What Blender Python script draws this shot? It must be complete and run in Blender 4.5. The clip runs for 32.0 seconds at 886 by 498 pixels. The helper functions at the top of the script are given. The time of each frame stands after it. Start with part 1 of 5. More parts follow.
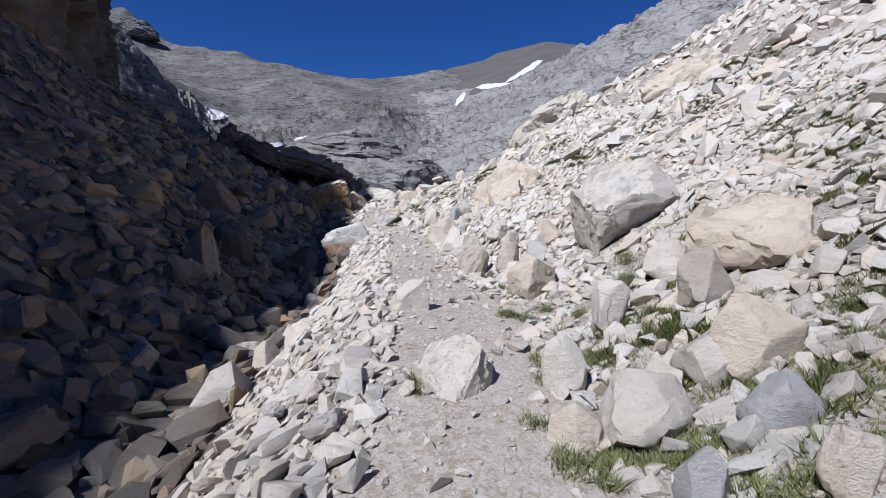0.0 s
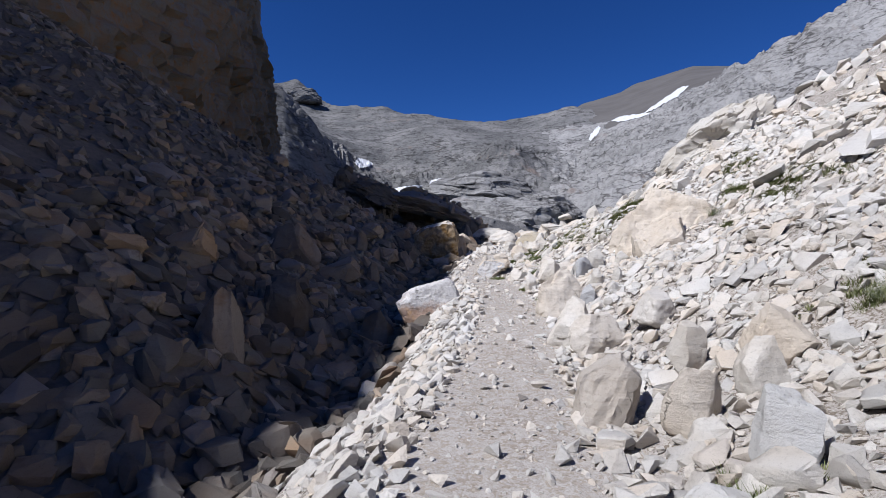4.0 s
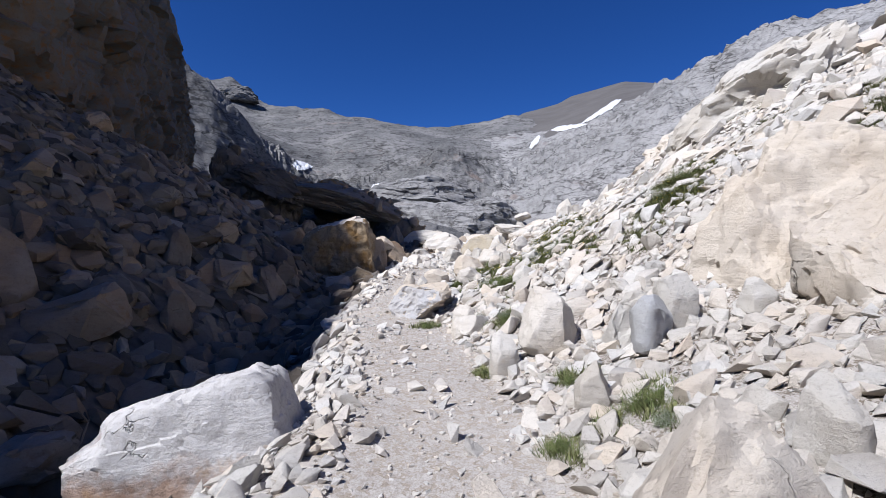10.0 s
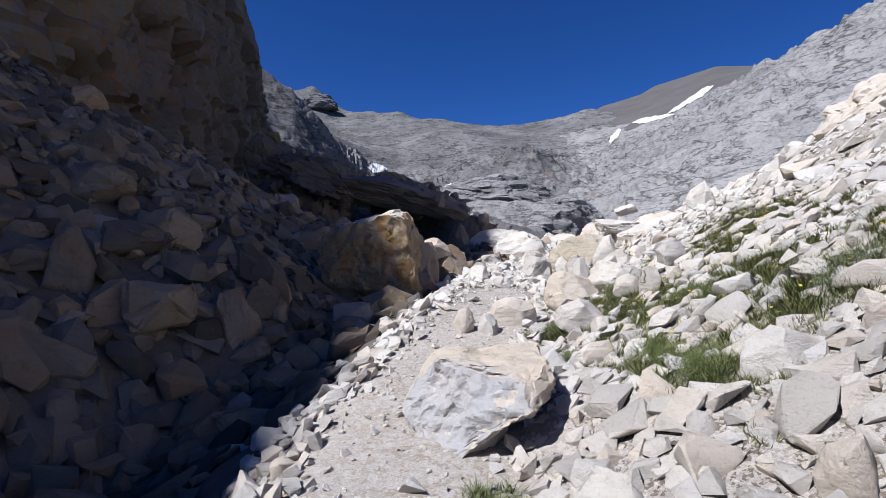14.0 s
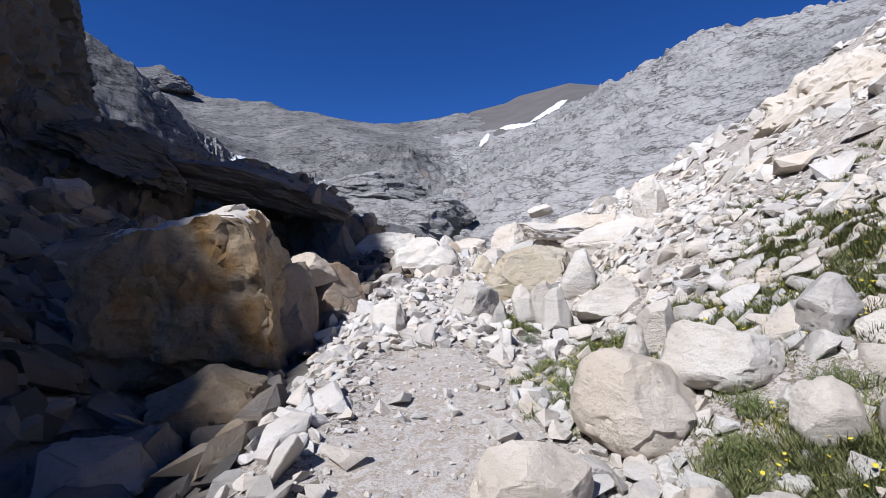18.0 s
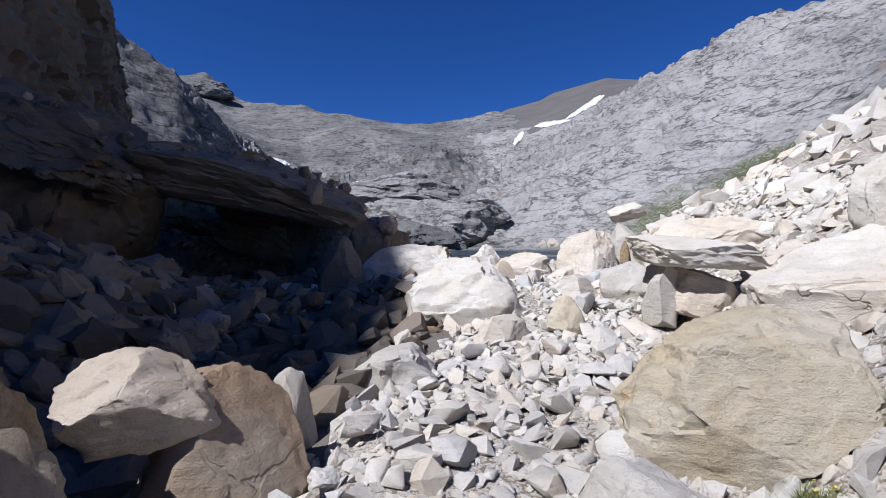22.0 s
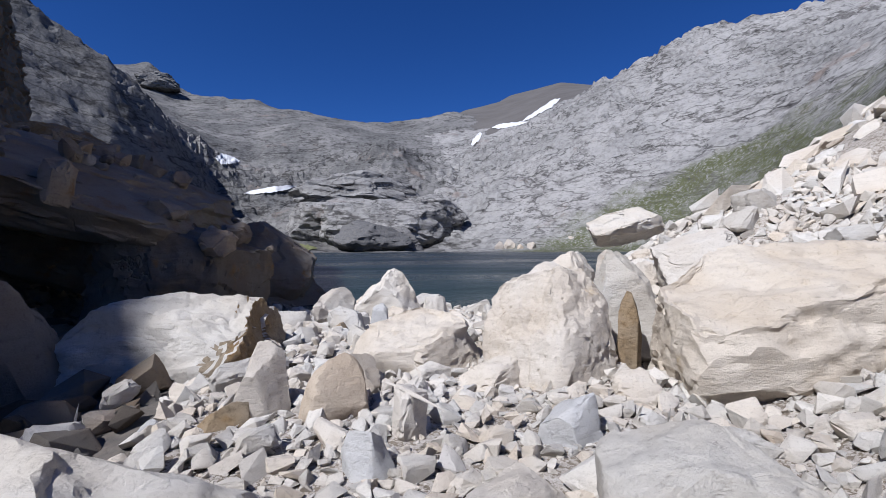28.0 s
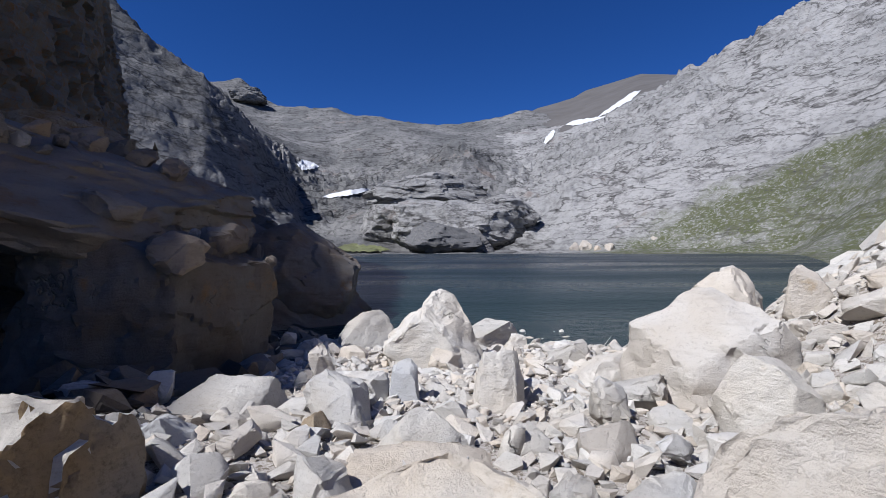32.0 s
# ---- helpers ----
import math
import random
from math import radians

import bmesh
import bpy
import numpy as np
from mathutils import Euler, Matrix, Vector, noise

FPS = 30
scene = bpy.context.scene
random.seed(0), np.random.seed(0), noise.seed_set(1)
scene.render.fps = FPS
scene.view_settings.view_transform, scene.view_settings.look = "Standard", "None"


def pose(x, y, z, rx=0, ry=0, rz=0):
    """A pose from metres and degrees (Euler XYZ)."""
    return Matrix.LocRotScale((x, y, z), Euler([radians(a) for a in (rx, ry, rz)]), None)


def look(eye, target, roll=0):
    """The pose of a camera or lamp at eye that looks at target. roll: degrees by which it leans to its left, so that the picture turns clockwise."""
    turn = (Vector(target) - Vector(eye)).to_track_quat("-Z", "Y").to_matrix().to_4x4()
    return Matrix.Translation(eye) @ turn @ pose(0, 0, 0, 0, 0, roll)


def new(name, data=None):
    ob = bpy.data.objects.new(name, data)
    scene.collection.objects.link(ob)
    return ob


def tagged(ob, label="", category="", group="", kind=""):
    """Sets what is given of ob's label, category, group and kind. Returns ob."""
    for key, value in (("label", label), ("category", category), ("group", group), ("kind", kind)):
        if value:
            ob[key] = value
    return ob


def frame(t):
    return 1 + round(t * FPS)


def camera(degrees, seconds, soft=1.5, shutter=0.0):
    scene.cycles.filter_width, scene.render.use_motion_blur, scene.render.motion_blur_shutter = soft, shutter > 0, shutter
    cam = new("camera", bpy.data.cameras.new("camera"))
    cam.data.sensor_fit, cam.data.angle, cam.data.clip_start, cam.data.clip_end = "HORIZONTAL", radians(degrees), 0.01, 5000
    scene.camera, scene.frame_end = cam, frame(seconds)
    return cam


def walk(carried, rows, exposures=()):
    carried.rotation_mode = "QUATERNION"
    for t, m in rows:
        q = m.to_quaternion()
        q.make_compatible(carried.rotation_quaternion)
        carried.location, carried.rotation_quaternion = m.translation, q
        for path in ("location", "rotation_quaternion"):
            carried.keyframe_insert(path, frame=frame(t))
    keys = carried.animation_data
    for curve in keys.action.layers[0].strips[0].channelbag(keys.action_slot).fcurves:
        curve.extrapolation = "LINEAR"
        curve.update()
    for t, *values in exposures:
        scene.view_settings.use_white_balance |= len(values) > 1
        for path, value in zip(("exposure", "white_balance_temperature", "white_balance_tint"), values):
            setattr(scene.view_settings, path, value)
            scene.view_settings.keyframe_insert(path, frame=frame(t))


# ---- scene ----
# the camera: seconds, eye, yaw to the left of +y, pitch, roll (degrees)
cam = camera(88.30, 32.0, 0.7)
PATH = [
    (0, 0.000, -0.000, 1.600, -13.43, -5.43, 0.61),
    (0.5, 0.202, 0.478, 1.655, -11.16, -5.47, 0.57),
    (1, 0.382, 0.986, 1.754, -11.14, -5.48, 0.59),
    (1.5, 0.596, 1.491, 1.817, -11.00, -5.38, 0.49),
    (1.6, 0.614, 1.592, 1.814, -10.04, -4.93, 0.48),
    (1.7, 0.631, 1.693, 1.811, -6.96, -3.50, 0.45),
    (1.8, 0.649, 1.794, 1.808, -3.79, -2.02, 0.42),
    (1.9, 0.666, 1.895, 1.805, -2.83, -1.57, 0.41),
    (2, 0.684, 1.996, 1.801, -1.39, -0.90, 0.39),
    (2.5, 0.866, 2.556, 1.867, 1.00, -0.76, 0.40),
    (3, 1.086, 3.099, 1.951, 1.29, -0.79, 0.35),
    (3.5, 1.222, 3.760, 1.913, 2.07, -0.79, 0.30),
    (4, 1.350, 4.277, 1.915, 2.91, -0.81, 0.29),
    (4.5, 1.372, 4.681, 1.924, 7.23, -0.75, 0.23),
    (6.5, 1.497, 7.383, 1.845, 3.33, -0.89, 0.37),
    (7, 1.581, 8.085, 1.850, 0.71, -0.88, 0.40),
    (7.5, 1.682, 8.789, 1.848, -2.02, -0.92, 0.44),
    (8, 1.765, 9.523, 1.824, -4.00, -0.08, 0.38),
    (8.5, 1.780, 10.226, 1.806, -3.81, 0.02, 0.42),
    (9, 1.931, 10.971, 2.009, -3.62, -0.02, 0.36),
    (9.5, 2.121, 11.576, 2.011, -4.41, -0.01, 0.36),
    (10, 2.141, 12.282, 1.972, -4.14, -0.04, 0.31),
    (10.5, 2.233, 12.960, 1.964, -3.47, -0.06, 0.32),
    (11, 2.295, 13.515, 1.972, -2.97, -0.04, 0.29),
    (11.5, 2.312, 14.118, 1.973, -1.44, -0.02, 0.29),
    (12, 2.379, 14.901, 1.946, -0.67, -0.06, 0.33),
    (12.5, 2.346, 15.587, 1.948, 0.00, -0.08, 0.26),
    (13, 2.308, 16.242, 2.091, 1.69, -0.08, 0.26),
    (13.5, 2.400, 16.807, 2.154, 3.79, -0.09, 0.24),
    (14, 2.381, 17.272, 2.141, 5.02, -0.09, 0.21),
    (14.5, 2.300, 17.818, 2.211, 5.48, -0.13, 0.29),
    (15, 2.208, 18.308, 2.171, 3.17, -0.13, 0.30),
    (15.5, 1.995, 18.812, 2.226, -4.62, -0.18, 0.44),
    (17.5, 1.698, 20.903, 2.320, -10.17, -0.28, -0.05),
    (18, 1.910, 21.404, 2.482, -10.47, -0.26, -0.16),
    (18.5, 2.069, 21.982, 2.533, -10.47, -0.24, -0.18),
    (19, 2.265, 22.545, 2.632, -10.42, -0.26, -0.10),
    (19.5, 2.441, 23.105, 2.786, -10.68, -0.26, -0.11),
    (20, 2.509, 23.732, 2.748, -10.66, -0.24, -0.17),
    (20.5, 2.491, 24.256, 2.880, -10.38, -0.24, -0.10),
    (21, 2.502, 24.847, 2.934, -9.00, -0.22, -0.16),
    (21.5, 2.465, 25.468, 2.926, -6.69, -0.26, -0.23),
    (22, 2.537, 26.060, 2.931, -6.29, -0.26, -0.32),
    (22.5, 2.645, 26.644, 3.019, -6.05, -0.25, -0.32),
    (23, 2.649, 27.231, 3.019, -5.68, -0.30, -0.26),
    (23.5, 2.745, 27.798, 3.018, -5.67, -0.32, -0.28),
    (24, 2.822, 28.253, 3.071, -5.62, -0.23, -0.32),
    (24.5, 2.975, 28.774, 3.118, -5.80, -0.20, -0.29),
    (25, 3.262, 29.264, 3.161, -7.74, -0.26, -0.35),
    (25.5, 3.543, 29.814, 3.202, -9.72, -0.32, -0.33),
    (27.5, 4.712, 31.289, 3.372, -12.42, -0.29, -0.23),
    (28, 4.930, 31.620, 3.520, -11.43, -0.27, -0.26),
    (28.5, 5.042, 31.836, 3.563, -7.62, -0.19, -0.31),
    (29, 5.152, 32.446, 3.588, -3.93, -0.23, -0.26),
    (29.5, 5.282, 32.975, 3.631, -3.25, -0.25, -0.25),
    (30, 5.404, 33.429, 3.827, -3.21, -0.28, -0.27),
    (30.5, 5.501, 33.854, 3.844, -3.05, -0.35, -0.28),
    (31, 5.646, 34.143, 3.880, -3.17, -0.34, -0.25),
    (31.5, 5.632, 34.486, 3.736, -3.28, -0.16, -0.25),
    (32, 5.633, 35.040, 3.672, -2.51, -0.10, -0.29),
]
walk(cam, [(t, pose(x, y, z, 0, 0, yaw) @ pose(0, 0, 0, 90 + pitch, 0, 0) @ pose(0, 0, 0, 0, 0, roll)) for t, x, y, z, yaw, pitch, roll in PATH], exposures=[(0, 0.16, 5880, 13), (4, 0.22, 5880, 13), (9, 0.42, 5880, 13), (24, 0.40, 5880, 13), (28, 0.28, 5900, 13), (32, 0.32, 5900, 12)])
# camera end

# ---- light ----
SUN_DIR = Vector((-0.52, -0.40, 0.755)).normalized()
sun_el = math.asin(SUN_DIR.z)
sun_az = math.atan2(SUN_DIR.x, SUN_DIR.y)
world = bpy.data.worlds.new("sky")
scene.world = world
world.use_nodes = True
wn = world.node_tree.nodes
wl = world.node_tree.links
sky = wn.new("ShaderNodeTexSky")
sky.sky_type = "NISHITA"
sky.sun_disc = False
sky.sun_elevation = sun_el
sky.sun_rotation = sun_az
sky.altitude = 3000
sky.air_density = 1.0
sky.dust_density = 0.0
sky.ozone_density = 8.0
deep = wn.new("ShaderNodeHueSaturation")
deep.inputs["Hue"].default_value = 0.512
deep.inputs["Saturation"].default_value = 1.17
deep.inputs["Value"].default_value = 1.42
wl.new(sky.outputs["Color"], deep.inputs["Color"])
wl.new(deep.outputs["Color"], wn["Background"].inputs["Color"])
wn["Background"].inputs["Strength"].default_value = 0.05
sun = new("sun", bpy.data.lights.new("sun", "SUN"))
sun.data.energy = 5.0
sun.data.angle = radians(0.53)
sun.data.color = (1.0, 0.97, 0.93)
sun.matrix_world = look((0, 0, 60), Vector((0, 0, 60)) - SUN_DIR)


# ---- materials ----
def shader(name, rough=0.9):
    m = bpy.data.materials.new(name)
    m.use_nodes = True
    nt = m.node_tree
    b = nt.nodes["Principled BSDF"]
    b.inputs["Roughness"].default_value = rough
    b.inputs["Specular IOR Level"].default_value = 0.25
    return m, nt, b


def node(nt, kind, **values):
    n = nt.nodes.new(kind)
    for key, value in values.items():
        if key == "feature":
            n.feature = value
        elif key == "operation":
            n.operation = value
        elif key == "data_type":
            n.data_type = value
        else:
            n.inputs[key].default_value = value
    return n


def ramp(nt, src, stops):
    r = nt.nodes.new("ShaderNodeValToRGB")
    e = r.color_ramp.elements
    while len(e) < len(stops):
        e.new(0.5)
    for el, (p, c) in zip(e, stops):
        el.position = p
        el.color = (*c, 1) if len(c) == 3 else c
    nt.links.new(src, r.inputs[0])
    return r.outputs[0]


def mix(nt, a, b, fac, mode="MIX"):
    m = nt.nodes.new("ShaderNodeMix")
    m.data_type, m.blend_type = "RGBA", mode
    for sock, v in ((m.inputs[0], fac), (m.inputs[6], a), (m.inputs[7], b)):
        if hasattr(v, "is_output"):
            nt.links.new(v, sock)
        else:
            sock.default_value = v if not isinstance(v, tuple) else (*v, 1)
    return m.outputs[2]


def place(nt):
    return nt.nodes.new("ShaderNodeNewGeometry").outputs["Position"]


def noise_at(nt, vec, scale, detail=4.0, rough=0.55):
    n = node(nt, "ShaderNodeTexNoise", Scale=scale, Detail=detail, Roughness=rough)
    nt.links.new(vec, n.inputs["Vector"])
    return n.outputs["Fac"]


def bump(nt, b, height, strength, distance):
    n = node(nt, "ShaderNodeBump", Strength=strength, Distance=distance)
    nt.links.new(height, n.inputs["Height"])
    nt.links.new(n.outputs["Normal"], b.inputs["Normal"])


def stretched(nt, vec, rot, scale):
    m = node(nt, "ShaderNodeMapping")
    m.inputs["Rotation"].default_value = rot
    m.inputs["Scale"].default_value = scale
    nt.links.new(vec, m.inputs["Vector"])
    return m.outputs[0]


def rock_material(name, pale, warm, stain, stain_at, vary, grain=9.0, crack=0.0, low=0.80, crust=None, crust_at=0.98, spread=1.0):
    """Weathered limestone: pale and warm patches, ochre stains, bedding lines, cracks, grain and pits."""
    m, nt, b = shader(name, 0.93)
    p = place(nt)
    if vary == "island":
        rnd = nt.nodes.new("ShaderNodeNewGeometry").outputs["Random Per Island"]
    else:
        rnd = nt.nodes.new("ShaderNodeObjectInfo").outputs["Random"]
    col = mix(nt, pale, warm, ramp(nt, noise_at(nt, p, 1.3, 4), ((0.40, (0, 0, 0)), (0.62, (1, 1, 1)))))
    tones = ((0.0, (low, low, low)), (0.3, (0.92, 0.92, 0.91)), (0.62, (1.06, 1.05, 1.03)), (0.86, (1.0, 0.93, 0.84)), (1.0, (0.97, 0.98, 1.0)))
    tone = ramp(nt, rnd, tuple((at, tuple(1 + (c - 1) * (1 if at == 0 else spread) for c in rgb)) for at, rgb in tones))
    if spread > 1:
        tone = mix(nt, tone, ramp(nt, rnd, ((0.62, (1, 1, 1)), (0.8, (1.75, 1.6, 1.4)), (0.9, (1.2, 1.2, 1.2)), (1.0, (1.9, 1.9, 1.9)))), 1.0, "MULTIPLY")
    col = mix(nt, col, tone, 1.0, "MULTIPLY")
    st = ramp(nt, noise_at(nt, p, 1.7, 6, 0.65), ((stain_at, (0, 0, 0)), (stain_at + 0.12, (1, 1, 1))))
    col = mix(nt, col, stain, st)
    beds = noise_at(nt, stretched(nt, p, (0.5, 0.35, 0.2), (1.0, 1.2, 6.0)), grain * 0.45, 8, 0.7)
    col = mix(nt, col, ramp(nt, beds, ((0.36, (0.55, 0.52, 0.48)), (0.47, (1, 1, 1)))), 0.24, "MULTIPLY")
    fine = noise_at(nt, p, grain * 4.5, 8, 0.75)
    col = mix(nt, col, ramp(nt, fine, ((0.32, (0.5, 0.49, 0.47)), (0.46, (1, 1, 1)))), 0.5, "MULTIPLY")
    pits = noise_at(nt, p, grain * 16, 5, 0.7)
    col = mix(nt, col, ramp(nt, pits, ((0.30, (0.5, 0.49, 0.47)), (0.44, (1, 1, 1)), (0.62, (1, 1, 1)), (0.74, (1.12, 1.12, 1.11)))), 0.4, "MULTIPLY")
    h = mix(nt, mix(nt, mix(nt, noise_at(nt, p, grain, 8, 0.7), beds, 0.4), fine, 0.25), pits, 0.05)
    if crack:
        v = node(nt, "ShaderNodeTexVoronoi", feature="DISTANCE_TO_EDGE", Scale=crack)
        wob = node(nt, "ShaderNodeTexNoise", Scale=crack * 1.5, Detail=5.0)
        nt.links.new(p, wob.inputs["Vector"])
        add = node(nt, "ShaderNodeMix", data_type="VECTOR")
        add.inputs[0].default_value = 0.5
        nt.links.new(p, add.inputs[4])
        nt.links.new(wob.outputs["Color"], add.inputs[5])
        nt.links.new(add.outputs[1], v.inputs["Vector"])
        line = ramp(nt, v.outputs["Distance"], ((0.0, (0, 0, 0)), (0.006, (1, 1, 1))))
        gate = ramp(nt, noise_at(nt, p, crack * 0.9, 2), ((0.34, (0, 0, 0)), (0.42, (1, 1, 1))))
        line = mix(nt, line, gate, 1.0, "LIGHTEN")
        col = mix(nt, mix(nt, col, (0.20, 0.18, 0.15), 0.5), col, line)
        h = mix(nt, (0.0, 0.0, 0.0), h, line)
    if crust:
        # pale crust of dried silt that ends raggedly below the top
        sep = nt.nodes.new("ShaderNodeSeparateXYZ")
        nt.links.new(nt.nodes.new("ShaderNodeTexCoord").outputs["Generated"], sep.inputs[0])
        rag = node(nt, "ShaderNodeMath", operation="MULTIPLY_ADD")
        nt.links.new(noise_at(nt, p, 3.0, 6, 0.65), rag.inputs[0])
        rag.inputs[1].default_value = 0.7
        nt.links.new(sep.outputs["Z"], rag.inputs[2])
        col = mix(nt, col, mix(nt, crust, (1, 1, 1), 0.0), ramp(nt, rag.outputs[0], ((crust_at, (0, 0, 0)), (crust_at + 0.15, (1, 1, 1)))))
        col = mix(nt, col, ramp(nt, fine, ((0.34, (0.6, 0.58, 0.56)), (0.52, (1, 1, 1)))), 0.7, "MULTIPLY")
    nt.links.new(col, b.inputs["Base Color"])
    bump(nt, b, h, 1.0, 0.068)
    return m


stone_loose = rock_material("loose_limestone", (0.627, 0.601, 0.560), (0.574, 0.525, 0.464), (0.400, 0.322, 0.217), 0.68, "island", 9.0)
stone_single = rock_material("stone_limestone", (0.584, 0.561, 0.529), (0.533, 0.491, 0.435), (0.389, 0.313, 0.211), 0.68, "object", 7.0, 2.4)
stone_boulder = rock_material("boulder_limestone", (0.56, 0.53, 0.485), (0.51, 0.465, 0.405), (0.40, 0.31, 0.20), 0.64, "object", 5.0, 1.2)
stone_tan = rock_material("tan_limestone", (0.483, 0.436, 0.380), (0.436, 0.380, 0.315), (0.334, 0.250, 0.168), 0.62, "object", 5.0, 1.2)
stone_yellow = rock_material("yellow_limestone", (0.541, 0.482, 0.386), (0.491, 0.415, 0.290), (0.386, 0.280, 0.135), 0.60, "object", 5.0, 1.4)
stone_ochre = rock_material("ochre_limestone", (0.296, 0.242, 0.176), (0.265, 0.183, 0.098), (0.234, 0.140, 0.055), 0.52, "object", 4.0, 1.0, 0.9, (0.437, 0.421, 0.402), 1.16)
stone_blue = rock_material("blue_grey_limestone", (0.45, 0.45, 0.455), (0.47, 0.46, 0.445), (0.33, 0.32, 0.30), 0.68, "object", 5.0, 1.4)
stone_fresh = rock_material("fresh_blue_limestone", (0.41, 0.43, 0.47), (0.45, 0.455, 0.47), (0.33, 0.32, 0.30), 0.68, "object", 5.0, 1.4)
stone_red = rock_material("crusted_red_limestone", (0.40, 0.32, 0.27), (0.34, 0.23, 0.165), (0.42, 0.26, 0.12), 0.56, "object", 4.0, 1.6, 0.9, (0.54, 0.52, 0.50), 0.86)
# brown rock, made darker still so that its colour holds part of the shade
stone_brown_shade = rock_material("brown_shaded_limestone", (0.19, 0.175, 0.16), (0.18, 0.145, 0.115), (0.20, 0.125, 0.065), 0.60, "object", 4.0, 0.9, 0.5, spread=1.1)
# the loose limestone again, browner, with the cliff's shade put into its colour
stone_shade = rock_material("shaded_scree_limestone", (0.165, 0.155, 0.14), (0.155, 0.125, 0.10), (0.16, 0.10, 0.06), 0.62, "island", 9.0, 0.0, 0.4, spread=1.2)


stone_black = rock_material("water_stained_rock", (0.13, 0.13, 0.135), (0.20, 0.19, 0.18), (0.08, 0.08, 0.08), 0.5, "object", 0.5)


def rubble_material(name, a, c, dark, scale):
    """Trodden grit and broken chips: angular specks of several sizes over earth."""
    m, nt, b = shader(name, 0.95)
    p = place(nt)
    col = mix(nt, a, c, ramp(nt, noise_at(nt, p, 0.9, 5, 0.6), ((0.38, (0, 0, 0)), (0.62, (1, 1, 1)))))
    high = None
    for s, share in ((scale, 0.52), (scale * 2.7, 0.48)):
        v = node(nt, "ShaderNodeTexVoronoi", Scale=s, Randomness=1.0)
        wob = node(nt, "ShaderNodeTexNoise", Scale=s * 0.8, Detail=3.0)
        nt.links.new(p, wob.inputs["Vector"])
        shift = node(nt, "ShaderNodeVectorMath", operation="MULTIPLY_ADD")
        nt.links.new(wob.outputs["Color"], shift.inputs[0])
        shift.inputs[1].default_value = (1.1 / s, 1.1 / s, 1.1 / s)
        nt.links.new(p, shift.inputs[2])
        nt.links.new(shift.outputs[0], v.inputs["Vector"])
        cell = nt.nodes.new("ShaderNodeSeparateColor")
        nt.links.new(v.outputs["Color"], cell.inputs[0])
        chip = ramp(nt, cell.outputs[0], ((share, (0, 0, 0)), (share + 0.04, (1, 1, 1))))
        col = mix(nt, col, mix(nt, (0.40, 0.365, 0.325), (0.53, 0.495, 0.455), cell.outputs[1]), mix(nt, (0, 0, 0), chip, 0.75))
        high = chip if high is None else mix(nt, high, chip, 0.4)
    grit = noise_at(nt, p, 70, 7, 0.75)
    col = mix(nt, col, ramp(nt, grit, ((0.36, dark), (0.54, (1, 1, 1)))), 0.8, "MULTIPLY")
    nt.links.new(col, b.inputs["Base Color"])
    bump(nt, b, mix(nt, grit, high, 0.35), 0.7, 0.02)
    return m


